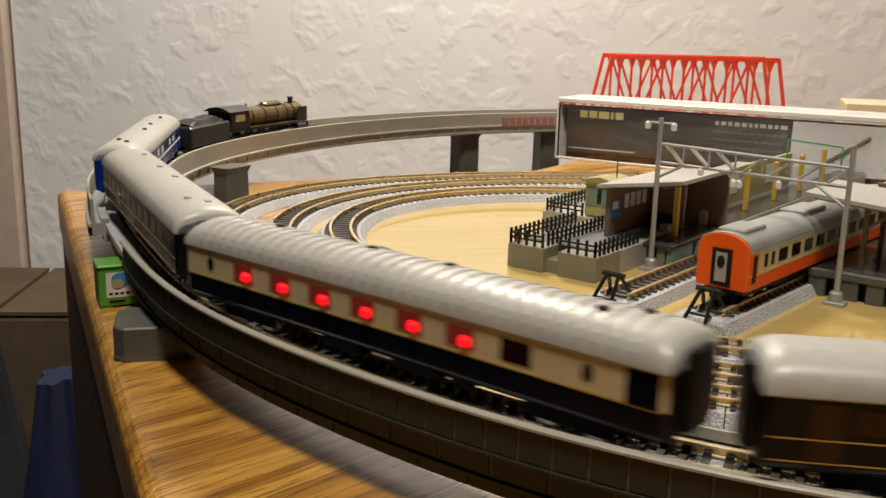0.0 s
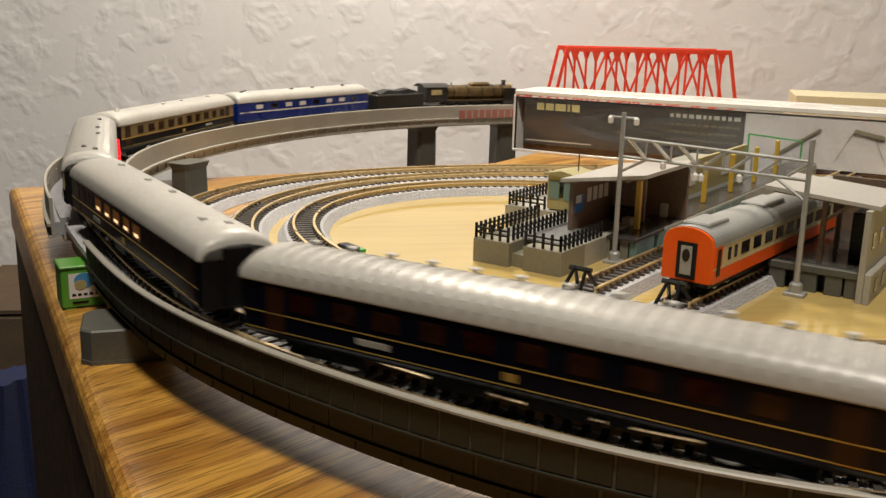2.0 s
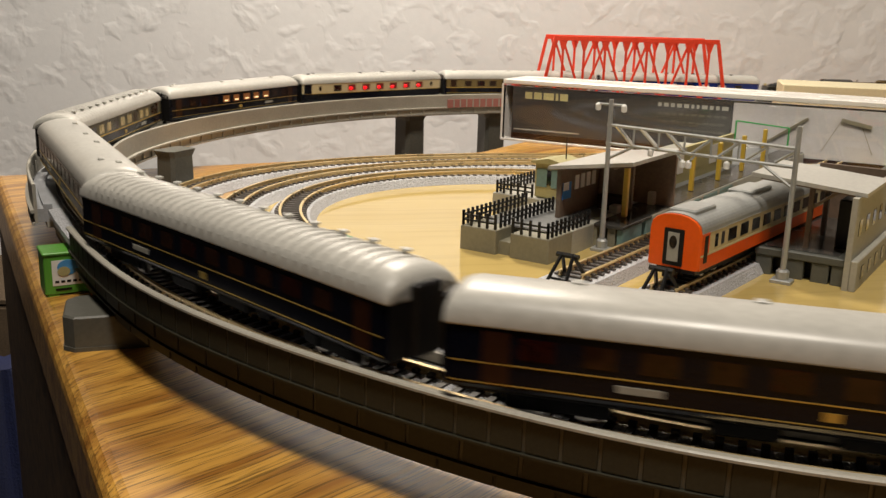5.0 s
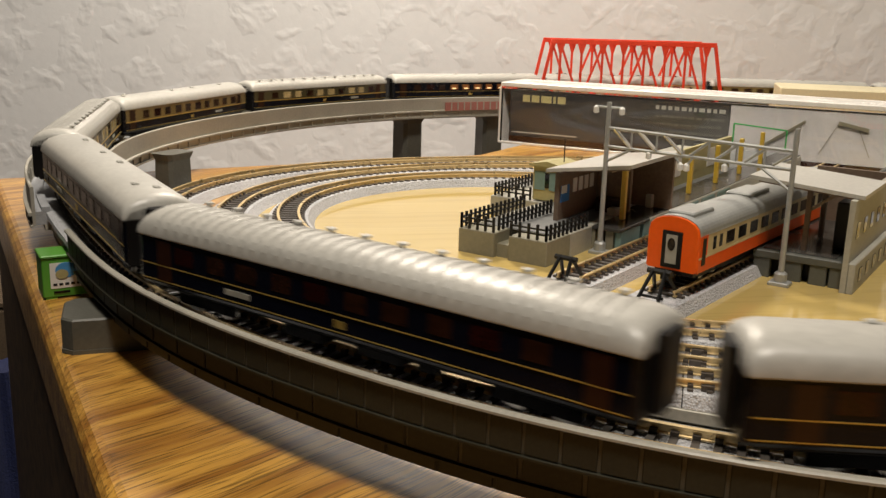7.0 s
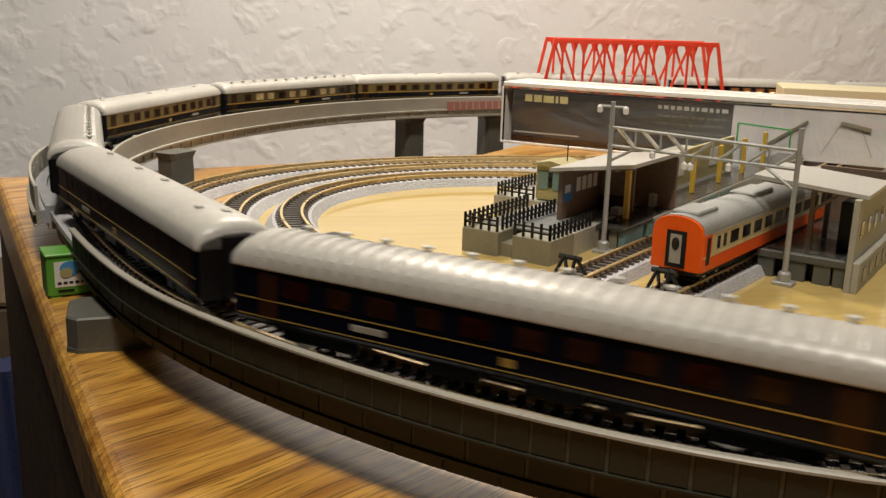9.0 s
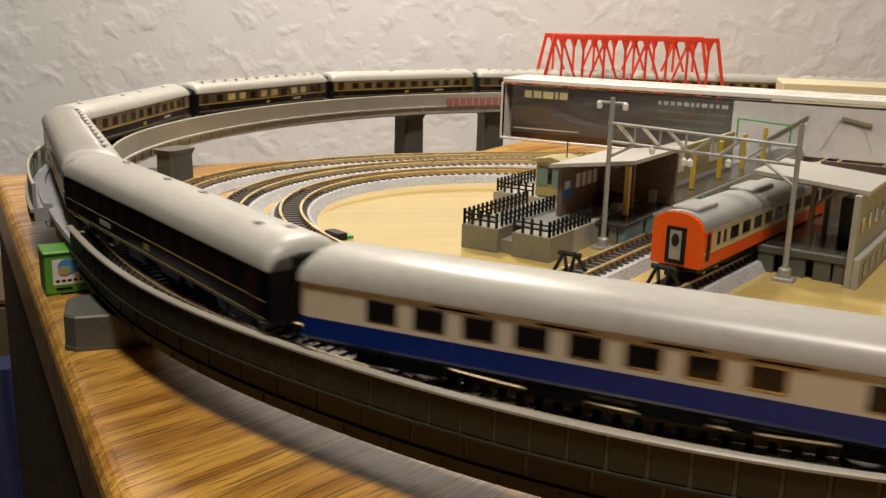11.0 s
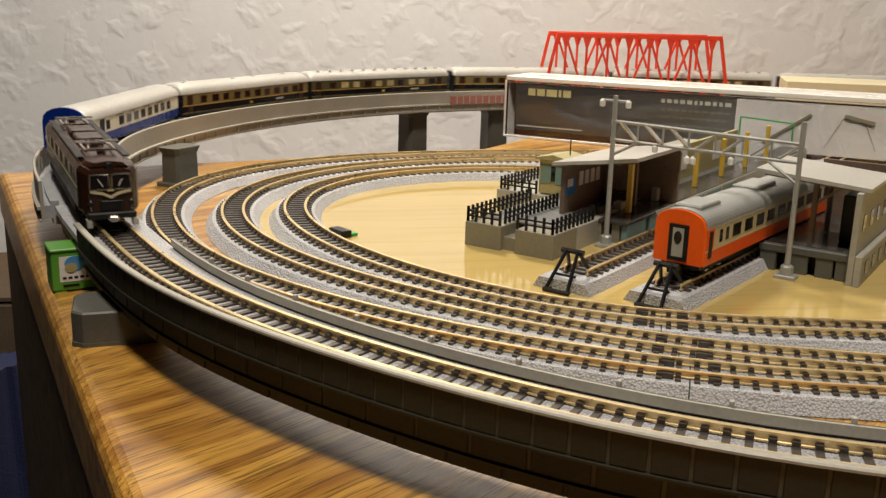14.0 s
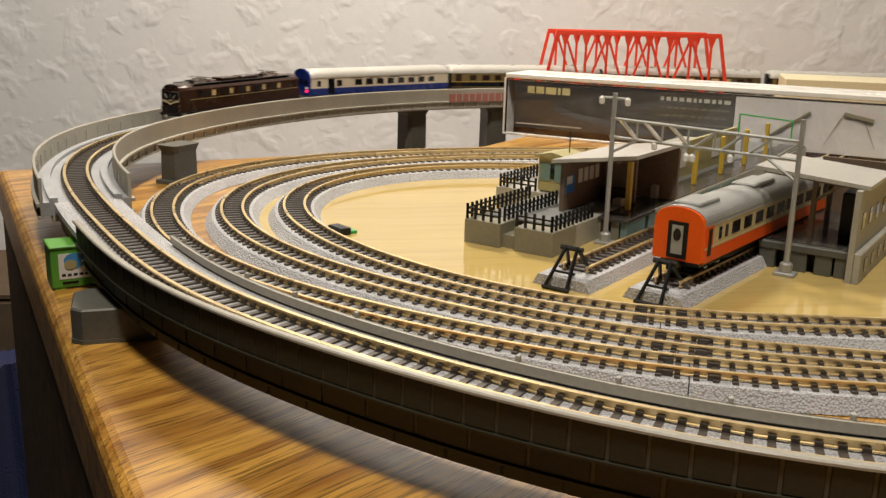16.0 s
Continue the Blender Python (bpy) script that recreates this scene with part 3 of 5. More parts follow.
def board_track(name, pts, label):
    t = thing(name, label, "railway track", group="tracks on the board")
    bed = [(-1.15, 0.022), (-0.86, 0.40), (-0.78, 0.415), (0.78, 0.415), (0.86, 0.40), (1.15, 0.022)]
    part("roadbed", sweep(bed, pts), M["ballast"], t, "grey moulded ballast bed")
    rails(pts, ZT, t)
    sleepers(pts, ZT, t, 0.46, shown)
    i = min(range(len(pts)), key=lambda k: abs(pts[k][0] - 6.4) + (50 if pts[k][1] > 34 else 0))
    x, y, h = pts[i]
    across = [(x + math.cos(h) * d, y + math.sin(h) * d, h) for d in (0, 0.035)]
    part("joint_seam", sweep([(-1.162, 0.02), (-0.868, 0.408), (-0.78, 0.42), (0.78, 0.42), (0.868, 0.408), (1.162, 0.02)], across), M["black"], t, "dark seam between two track pieces")
    for side in (-0.45, 0.45):
        for d0 in (-0.55, 0.62):
            around = [(x + math.cos(h) * d, y + math.sin(h) * d, h) for d in (d0 - 0.16, d0 + 0.16)]
            part("rail_joiner", sweep([(side - 0.16, ZT - 0.235), (side - 0.16, ZT - 0.08), (side + 0.16, ZT - 0.08), (side + 0.16, ZT - 0.235)], around), M["sleeper"], t, "dark brown rail joiner")
    return t


board_track("railway_track", TA, "curved model track on grey ballast, outermost on the board")
board_track("railway_track", TB, "curved model track on grey ballast, middle of three")
board_track("railway_track", TC, "curved model track on grey ballast, innermost of three")

# ---- the viaduct ----
S_JOINT, S_WALL, S_RIGHT = 15.2, 20.9, 46.0
via = thing("viaduct", "grey plastic model viaduct on short piers", "viaduct")
low_a = v_stretch(S_JOINT, S_RIGHT + 90)
low_w = v_stretch(S_WALL, S_RIGHT + 90)
bottom = 0.90
deck_low = [(-1.22, ZV - 0.95), (-1.22, ZV - 0.28), (-0.95, ZV - 0.24), (0.95, ZV - 0.24), (1.14, ZV - 0.28), (1.15, ZV - 0.45), (1.0, ZV - 0.46), (1.0, ZV - 0.95)]
part("deck", sweep(deck_low, low_a), M["ballast"], via, "grey ballast deck")
part("girder", sweep([(-0.9, bottom + 0.1), (-0.9, ZV - 0.95), (0.95, ZV - 0.95), (0.95, bottom + 0.1)], low_a), M["stone"], via)
part("lower_girder", sweep([(-0.55, 0.88), (-0.55, 0.99), (0.55, 0.99), (0.55, 0.88)], low_w), M["black"], via, "black lower girder")
# backing coloured paler than the stones for light caught along the joints
part("side_wall", sweep([(1.161, ZV - 0.40), (1.161, ZV + 0.26), (1.262, ZV + 0.26), (1.262, ZV - 0.40)], low_w), M["lit_joint"], via, "outer stone wall joints, coloured pale as if catching light")
part("middle_wall", sweep([(1.003, ZV - 1.02), (1.003, ZV - 0.465), (1.07, ZV - 0.465), (1.07, ZV - 1.02)], low_w), M["lit_joint"], via)
part("lower_wall", sweep([(0.952, 0.86), (0.952, ZV - 1.022), (1.02, ZV - 1.022), (1.02, 0.86)], low_w), M["stone"], via)
part("coping", sweep([(1.14, ZV + 0.262), (1.14, ZV + 0.31), (1.18, ZV + 0.34), (1.31, ZV + 0.34), (1.345, ZV + 0.31), (1.345, ZV + 0.262)], low_w), M["deck"], via, "pale coping of the outer wall")
part("ledge", sweep([(1.264, ZV - 0.46), (1.264, ZV - 0.40), (1.33, ZV - 0.41), (1.33, ZV - 0.46)], low_w), M["stone"], via)
part("ledge", sweep([(1.03, ZV - 1.08), (1.03, ZV - 1.022), (1.15, ZV - 1.03), (1.15, ZV - 1.08)], low_w), M["stone"], via)
part("kerb", sweep([(-1.34, ZV - 0.9), (-1.34, ZV - 0.04), (-1.30, ZV), (-1.20, ZV), (-1.20, ZV - 0.24), (-1.22, ZV - 0.9)], v_stretch(S_WALL + 2, S_RIGHT + 90)), M["olive"], via, "low inner kerb")
part("kerb_lip", sweep([(-1.198, ZV - 0.2), (-1.198, ZV + 0.02), (-1.13, ZV + 0.02), (-1.13, ZV - 0.2)], v_stretch(S_WALL + 2, S_RIGHT + 90)), M["deck"], via, "pale lip along the kerb")
STONE_UP = Shape().box(-0.318, -0.03, -0.318, 0.318, 0.03, 0.318, 0.018).mesh("stone", M["stone"])
STONE_LOW = Shape().box(-0.575, -0.03, -0.265, 0.575, 0.035, 0.265, 0.02).mesh("stone", M["stone"])
STONE_FOOT = Shape().box(-0.575, -0.03, -0.135, 0.575, 0.03, 0.135, 0.02).mesh("stone", M["stone"])
for mesh, pitch, zc, off, o in ((STONE_UP, 0.665, ZV - 0.07, 0.2, 1.262), (STONE_LOW, 1.18, ZV - 0.735, 0.6, 1.075), (STONE_FOOT, 1.18, ZV - 1.22, 0.1, 1.025)):
    for x, y, h in along(v_stretch(S_WALL + 0.4, S_RIGHT + 12), pitch, off):
        part("stone", mesh, None, via, at=pose((x + math.sin(h) * o) * C, (y - math.cos(h) * o) * C, zc * C, 0, 0, math.degrees(h)))
for x, y, h in along(v_stretch(S_WALL + 2.5, S_RIGHT + 10), 2.3, 0.4):
    o = -1.30
    part("post", Shape().box(-0.05, -0.06, -0.3, 0.05, 0.06, 0.13, 0.015).mesh("post", M["roof"]), None, via,
         at=pose((x + math.sin(h) * o) * C, (y - math.cos(h) * o) * C, ZV * C, 0, 0, math.degrees(h)))

high_a = v_stretch(S_RIGHT + 90 - V_LENGTH, S_JOINT - 0.12)
part("deck", sweep([(-1.5, ZV - 0.75), (-1.5, ZV - 0.26), (1.5, ZV - 0.26), (1.5, ZV - 0.75)], high_a), M["slab"], via, "grey slab deck between parapets")
part("girder", sweep([(-1.2, ZV - 0.98), (-1.2, ZV - 0.75), (1.2, ZV - 0.75), (1.2, ZV - 0.98)], high_a), M["deck"], via)
for sg in (1, -1):
    part("parapet", sweep([(sg * 1.5, ZV - 0.8), (sg * 1.5, ZV + 0.62), (sg * 1.53, ZV + 0.66), (sg * 1.6, ZV + 0.66), (sg * 1.63, ZV + 0.62), (sg * 1.6, ZV - 0.8)][::sg], high_a), M["deck"], via, "smooth grey parapet")
    part("cornice", sweep([(sg * 1.605, ZV - 0.42), (sg * 1.605, ZV - 0.28), (sg * 1.74, ZV - 0.30), (sg * 1.74, ZV - 0.40)][::sg], high_a), M["deck"], via)
    part("lower_beam", sweep([(sg * 1.605, ZV - 0.86), (sg * 1.605, ZV - 0.76), (sg * 1.70, ZV - 0.77), (sg * 1.70, ZV - 0.85)][::sg], high_a), M["deck"], via)
    part("cable_trough", sweep([(sg * 0.98, ZV - 0.255), (sg * 0.98, ZV - 0.10), (sg * 1.28, ZV - 0.10), (sg * 1.28, ZV - 0.255)][::sg], high_a), M["slab"], via)
RIB = Shape().box(-0.05, -0.04, -0.16, 0.05, 0.045, 0.16, 0.01).mesh("rib", M["deck"])
RIB_IN = Shape().box(-0.035, -0.03, -0.24, 0.035, 0.03, 0.24, 0.01).mesh("rib", M["deck"])
for x, y, h in along(v_stretch(-70, S_JOINT - 0.5), 1.25, 0.3):
    for sg in (1, -1):
        o = sg * 1.65
        part("rib", RIB, None, via, at=pose((x + math.sin(h) * o) * C, (y - math.cos(h) * o) * C, (ZV - 0.60) * C, 0, 0, math.degrees(h)))
        o = sg * 1.485
        if y < 62:
            part("rib", RIB_IN, None, via, at=pose((x + math.sin(h) * o) * C, (y - math.cos(h) * o) * C, (ZV + 0.12) * C, 0, 0, math.degrees(h)))
# faded red plate girder on the far stretch
red_a = v_stretch(-49.5, -33.2)
part("red_girder", sweep([(-1.76, ZV - 0.35), (-1.76, ZV + 0.30), (-1.82, ZV + 0.30), (-1.82, ZV - 0.35)][::-1], red_a), M["red_deck"], via, "faded red plate girder")
for x, y, h in along(red_a, 0.62, 0.2):
    part("stiffener", Shape().box(-0.05, -0.03, -0.3, 0.05, 0.03, 0.3).mesh("stiffener", M["deck"]), None, via,
         at=pose((x - math.sin(h) * 1.835) * C, (y + math.cos(h) * 1.835) * C, (ZV - 0.02) * C, 0, 0, math.degrees(h)))
v_all = v_stretch(V_S[0], V_S[0] + V_LENGTH - 0.05, 0.8)
rails(v_all, ZV, via)
sleepers(v_stretch(-6, 60), ZV, via, 0.40, lambda x, y: x < 14 and y < 52, 300, SLEEPER_SHORT)
sleepers(v_stretch(60, V_LENGTH - 6, 2.0), ZV, via, 0.46, lambda x, y: False)


def pier(x, y, turn, top, w, d, label, flare=True):
    p = thing("pier", label, "pier", x, y, 0, turn, "viaduct piers")

    def oval(w, d, z):
        e = min(w, d) * 0.28
        return [(-w + e, -d, z), (w - e, -d, z), (w, -d + e, z), (w, d - e, z), (w - e, d, z), (-w + e, d, z), (-w, d - e, z), (-w, -d + e, z)]
    part("shaft", Shape().loft([oval(w, d, 0.2), oval(w * 0.96, d * 0.96, top - 0.35), oval(w * 1.18, d * 1.1, top)] if flare else [oval(w, d, 0.12), oval(w, d, top - 0.05), oval(w * 0.96, d * 0.96, top)]), M["pier"], p)
    part("base", Shape().loft([oval(w * 1.35, d * 1.25, 0), oval(w * 1.35, d * 1.25, 0.17), oval(w * 1.2, d * 1.1, 0.2)] if flare else [oval(w * 1.02, d * 1.02, 0), oval(w * 1.02, d * 1.02, 0.12)]), M["pier"], p)
    return p


pier(-9.25, 25.95, 18, 1.0, 1.25, 1.05, "stout grey pier under the stone-faced viaduct", False)
pier(-13.85, 49.0, 64, 1.98, 0.85, 0.62, "grey flared pier standing behind the board tracks")
for sv, z in ((-30.8, -7.4), (-38.4, -7.4), (-47, 0), (-60, 0)):
    q = on_v(sv)
    t = on_v(sv + 0.5) - on_v(sv - 0.5)
    pier(q.x, q.y, math.degrees(math.atan2(t.y, t.x)), ZV - 0.99 - z, 0.9, 1.0, "grey flared pier under the far viaduct").location.z = z * C
for sv in (70, 100, 130, 165, 200):
    q = on_v(sv)
    pier(q.x, q.y, 0, bottom + 0.1 if sv < S_RIGHT + 90 else ZV - 0.99, 0.9, 0.9, "grey pier under the viaduct")

# ---- red truss bridge over the far line ----
bridge = thing("truss_bridge", "bright red plastic truss bridge around the far track", "bridge")
b0, b1 = on_v(-42.3), on_v(-58.0)
bd = (b1 - b0)
BL = bd.length
bt = math.degrees(math.atan2(bd.y, bd.x))
bridge.matrix_basis = pose(b0.x * C, b0.y * C, ZV * C, 0, 0, bt)
N_PAN = 9
for side in (-1.78, 1.78):
    y = side
    part("bottom_chord", Shape().box(0, y - 0.09, 0.0, BL, y + 0.09, 0.30, 0.02), M["bridge"], bridge)
    part("top_chord", Shape().box(BL / N_PAN * 0.55, y - 0.12, 4.95, BL - BL / N_PAN * 0.55, y + 0.12, 5.32, 0.02), M["bridge"], bridge)
    part("end_post", Shape().rod((0.05, y, 0.2), (BL / N_PAN * 0.6, y, 5.1), 0.17, 4), M["bridge"], bridge)
    part("end_post", Shape().rod((BL - 0.05, y, 0.2), (BL - BL / N_PAN * 0.6, y, 5.1), 0.17, 4), M["bridge"], bridge)
    for i in range(1, N_PAN):
        x = BL / N_PAN * i
        part("hanger", Shape().box(x - 0.09, y - 0.07, 0.3, x + 0.09, y + 0.07, 4.95), M["bridge"], bridge)
        if i < N_PAN - 1:
            a, b = (4.95, 0.3) if i % 2 else (0.3, 4.95)
            part("diagonal", Shape().rod((x, y, a), (x + BL / N_PAN, y, b), 0.12, 4), M["bridge"], bridge)
        part("gusset", Shape().add([(x - 0.34, y - 0.1, 4.97), (x + 0.34, y - 0.1, 4.97), (x + 0.1, y - 0.1, 4.2), (x - 0.1, y - 0.1, 4.2), (x - 0.34, y + 0.1, 4.97), (x + 0.34, y + 0.1, 4.97), (x + 0.1, y + 0.1, 4.2), (x - 0.1, y + 0.1, 4.2)],
             [(0, 3, 2, 1), (4, 5, 6, 7), (0, 1, 5, 4), (1, 2, 6, 5), (2, 3, 7, 6), (3, 0, 4, 7)]), M["bridge"], bridge)
for i in range(1, N_PAN):
    x = BL / N_PAN * i
    part("cross_beam", Shape().box(x - 0.06, -1.7, 5.0, x + 0.06, 1.7, 5.2), M["bridge"], bridge)

# ---- rolling stock ----
BOGIE = Shape().box(-1.0, -0.62, 0.18, 1.0, -0.55, 0.5, 0.03).box(-1.0, 0.55, 0.18, 1.0, 0.62, 0.5, 0.03).box(-0.25, -0.56, 0.3, 0.25, 0.56, 0.5).box(-0.75, -0.66, 0.2, -0.45, -0.62, 0.42).box(0.45, -0.66, 0.2, 0.75, -0.62, 0.42).box(-0.75, 0.62, 0.2, -0.45, 0.66, 0.42).box(0.45, 0.62, 0.2, 0.75, 0.66, 0.42).mesh("bogie", M["under"])
WHEELS = Shape().lathe([(0.05, -0.5), (0.28, -0.49), (0.30, -0.40), (0.33, -0.39), (0.33, -0.37), (0.05, -0.36), (0.05, 0.36), (0.33, 0.37), (0.33, 0.39), (0.30, 0.40), (0.28, 0.49), (0.05, 0.5)], "y", 14, (0, 0, 0.30)).mesh("wheelset", M["silver"])


def bogies(car, reach):
    for x in (-reach, reach):
        b = part("bogie", BOGIE, None, car, at=pose(x * C, 0, 0))
        for d in (-0.55, 0.55):
            part("wheelset", WHEELS, None, b, at=pose(d * C, 0, 0))


def section(w, z0, eave, top, arch=9):
    """Half-round roof over upright sides: a closed ring of (y, z)."""
    ring = [(-w + 0.06, z0), (-w, z0 + 0.1), (-w, eave)]
    for i in range(1, arch):
        t = math.pi * i / arch
        ring.append((-w * math.cos(t) * (1.0), eave + (top - eave) * math.sin(t) ** 0.8))
    ring += [(w, eave), (w, z0 + 0.1), (w - 0.06, z0)]
    return ring


def tube(ring, xs):
    return Shape().loft([[(x, y * k, z0 + (z - z0) * 1.0) for y, z in ring] for x, k, z0 in xs])


def roof_shape(L, w, eave, top, blunt=0.42):
    """A roof that rounds down at both ends."""
    rings = []
    for x, k in ((-L, 0.62), (-L + blunt * 0.25, 0.84), (-L + blunt * 0.6, 0.95), (-L + blunt, 1.0), (L - blunt, 1.0), (L - blunt * 0.6, 0.95), (L - blunt * 0.25, 0.84), (L, 0.62)):
        ring = [(x, -w, eave - 0.03)]
        for i in range(0, 13):
            t = math.pi * i / 12
            ring.append((x, -w * math.cos(t), eave + (top - eave) * k * math.sin(t) ** 0.75))
        ring.append((x, w, eave - 0.03))
        rings.append(ring)
    return Shape().loft(rings)


def pane(x0, x1, z0, z1, y, sign):
    s = Shape()
    s.box(x0, min(y, y + sign * 0.012), z0, x1, max(y, y + sign * 0.012), z1)
    return s


CAR_L, CAR_W, CAR_EAVE, CAR_TOP = 6.62, 0.93, 1.78, 2.42


def coach(kind, label):
    car = thing({"baggage": "baggage_car", "pullman": "pullman_car", "tail": "lounge_car"}.get(kind, "sleeping_car"), label, "railway carriage", group="train carriages")
    L, w = CAR_L, CAR_W
    lower, upper = {"sleeper": ("navy", "navy"), "gilded": ("navy", "navy"), "lit": ("navy", "navy"), "pullman": ("navy", "cream"), "baggage": ("blue", "blue"), "tail": ("blue", "white")}[kind]
    split = 1.08 if kind == "tail" else 1.12
    part("underframe", Shape().box(-L + 0.2, -0.75, 0.48, L - 0.2, 0.75, 0.62, 0.03).box(-1.9, -0.72, 0.22, -0.7, 0.72, 0.5, 0.04).box(0.2, -0.7, 0.25, 1.5, 0.7, 0.5, 0.04).box(1.8, -0.66, 0.28, 2.3, 0.66, 0.5, 0.03), M["under"], car)
    side_low = [(-w + 0.05, 0.6), (-w, 0.68), (-w, split), (w, split), (w, 0.68), (w - 0.05, 0.6)]
    part("body", Shape().loft([[(x, y * k, z) for y, z in side_low] for x, k in ((-L, 0.94), (-L + 0.12, 1), (L - 0.12, 1), (L, 0.94))]), M[lower], car)
    side_up = [(-w, split + 0.002), (-w, CAR_EAVE), (w, CAR_EAVE), (w, split + 0.002)]
    part("upper_body", Shape().loft([[(x, y * k, z) for y, z in side_up] for x, k in ((-L, 0.94), (-L + 0.12, 1), (L - 0.12, 1), (L, 0.94))]), M[upper], car)
    roof = part("roof", roof_shape(L + 0.02, w + 0.03, CAR_EAVE + 0.03, CAR_TOP), M["roof"], car, "off-white arched roof", smooth=True)
    if kind == "tail":
        part("blue_end", Shape().loft([[(x, y, z) for y, z in section(w + 0.035, 0.6, CAR_EAVE, CAR_TOP + 0.02)] for x in (L + 0.01, L + 0.14)]), M["blue"], car, "bright blue end wall")
        for y in (-0.55, 0.0, 0.55):
            part("end_window", Shape().box(L + 0.14, y - 0.17, 1.32, L + 0.155, y + 0.17, 1.72), M["pane"], car)
        part("end_door_trim", Shape().box(L + 0.14, -0.32, 1.82, L + 0.17, 0.32, 1.86), M["blue"], car)
        for y in (-0.66, 0.66):
            lampbox = part("tail_lamp", Shape().box(L + 0.14, y - 0.14, 0.82, L + 0.20, y + 0.14, 0.98, 0.02), M["tail"], car, "glowing red tail lamp")
            part("marker_plate", Shape().box(L + 0.14, y - 0.2, 1.06, L + 0.17, y + 0.2, 1.2), M["paper"], car)
    else:
        for e in (-1, 1):
            part("gangway", Shape().box(min(e * L, e * (L + 0.20)), -0.36, 0.62, max(e * L, e * (L + 0.20)), 0.36, 2.12, 0.05), M["under"], car, "black folding gangway")
            part("end_wall", Shape().loft([[(x, y, z) for y, z in section(w * 0.93, 0.6, CAR_EAVE, CAR_TOP - 0.32)] for x in (e * (L - 0.05), e * (L + 0.02))][::e]), M["under" if kind != "baggage" else "blue"], car)
    for i in range(33 if kind in ("sleeper", "pullman") else 0):
        x = -L + 0.7 + i * (2 * L - 1.4) / 32
        arch = [(-(w + 0.042) * math.cos(math.pi * k / 12), CAR_EAVE + 0.035 + (CAR_TOP - CAR_EAVE - 0.006) * math.sin(math.pi * k / 12) ** 0.75) for k in range(13)]
        part("roof_rib", Shape().loft([[(x - 0.045, y, z - 0.012) for y, z in arch], [(x - 0.02, y, z) for y, z in arch], [(x + 0.02, y, z) for y, z in arch], [(x + 0.045, y, z - 0.012) for y, z in arch]], caps=False, closed=False), M["roof"], roof)
    # roof vents
    if kind == "sleeper":
        for i in range(12):
            x = -L + 1.0 + i * (2 * L - 2.0) / 11
            part("roof_vent", Shape().lathe([(0.05, 0), (0.05, 0.10), (0.12, 0.11), (0.11, 0.16), (0.02, 0.17)], "z", 8, (x, 0.46, CAR_TOP - 0.10)), M["roof"], roof)
    else:
        for x, y in ((-4.4, 0.25), (-1.2, 0.2), (1.0, 0.25), (4.9, -0.2), (5.6, 0.2))[:0 if kind == "tail" else 5]:
            part("roof_vent", Shape().box(x - 0.12, y - 0.09, CAR_TOP - 0.1, x + 0.12, y + 0.09, CAR_TOP + 0.05, 0.03), M["under" if kind in ("pullman", "baggage") else "roof"], roof)
    # windows and lines on both sides
    for sg in (-1, 1):
        y = sg * w
        if kind == "pullman":
            part("line", pane(-L + 0.12, L - 0.12, 1.09, 1.13, y, sg), M["gold"], car)
            for i in range(7):
                x = -4.35 + i * 1.32
                win = part("window", pane(x - 0.34, x + 0.34, 1.24, 1.66, y, sg), M["redlit" if i < 6 else "redwin"], car, "red-lit window" if i < 6 else "dark window")
                part("window_frame", pane(x - 0.37, x + 0.37, 1.21, 1.69, y, sg * 0.5), M["tanpane"], win)
                if i < 6:
                    part("table_lamp", Shape().lathe([(0.03, 0), (0.03, 0.05), (0.12, 0.06), (0.115, 0.18), (0.07, 0.24)], "z", 12, (x + 0.14, y + sg * 0.03, 1.26)), M["redlamp"], win, "glowing red table lamp")
            for x in (-5.6, 5.1):
                part("oval_window", Shape().loft([[(x + 0.12 * math.cos(t), y + d, 1.46 + 0.17 * math.sin(t)) for t in (2 * math.pi * k / 14 for k in range(14))] for d in (0, sg * 0.012)][::-sg]), M["curtain"], car)
            part("door", pane(5.85, 6.5, 0.7, 1.75, y, sg), M["navy"], car)
        elif kind == "tail":
            part("line", pane(-L + 0.12, L - 0.1, 1.80, 1.825, y, sg), M["pane"], car)
            for i in range(8):
                x = -4.75 + i * 1.02
                win = part("window", pane(x - 0.3, x + 0.3, 1.24, 1.62, y, sg), M["pane"], car)
                part("window_frame", pane(x - 0.34, x + 0.34, 1.20, 1.66, y, sg * 0.5), M["silver"], win)
            part("window", pane(3.9, 4.35, 1.20, 1.62, y, sg), M["pane"], car)
            part("door", pane(4.55, 5.1, 0.66, 1.72, y, sg), M["navy"], car)
            part("window", pane(5.75, 6.05, 1.22, 1.60, y, sg), M["pane"], car)
            for x in (-3.2, -1.1, 0.9, 2.6):
                part("name_bar", pane(x - 0.5, x + 0.5, 1.70, 1.735, y, sg), M["brown"], car)
        elif kind == "baggage":
            part("line", pane(-L + 0.12, L - 0.12, 1.14, 1.22, y, sg), M["paper"], car)
            for i in range(8):
                x = -4.9 + i * 1.38
                part("window", pane(x - 0.3, x + 0.3, 1.36, 1.62, y, sg), M["paper" if i % 3 else "pane"], car)
            part("door", pane(5.6, 6.2, 0.7, 1.7, y, sg), M["blue"], car)
        else:
            for z in (1.10, 1.80):
                part("line", pane(-L + 0.12, L - 0.12, z, z + 0.022, y, sg * 1.3), M["gold"], car)
            part("line", pane(-L + 0.12, L - 0.12, 0.72, 0.738, y, sg * 1.3), M["gold"], car)
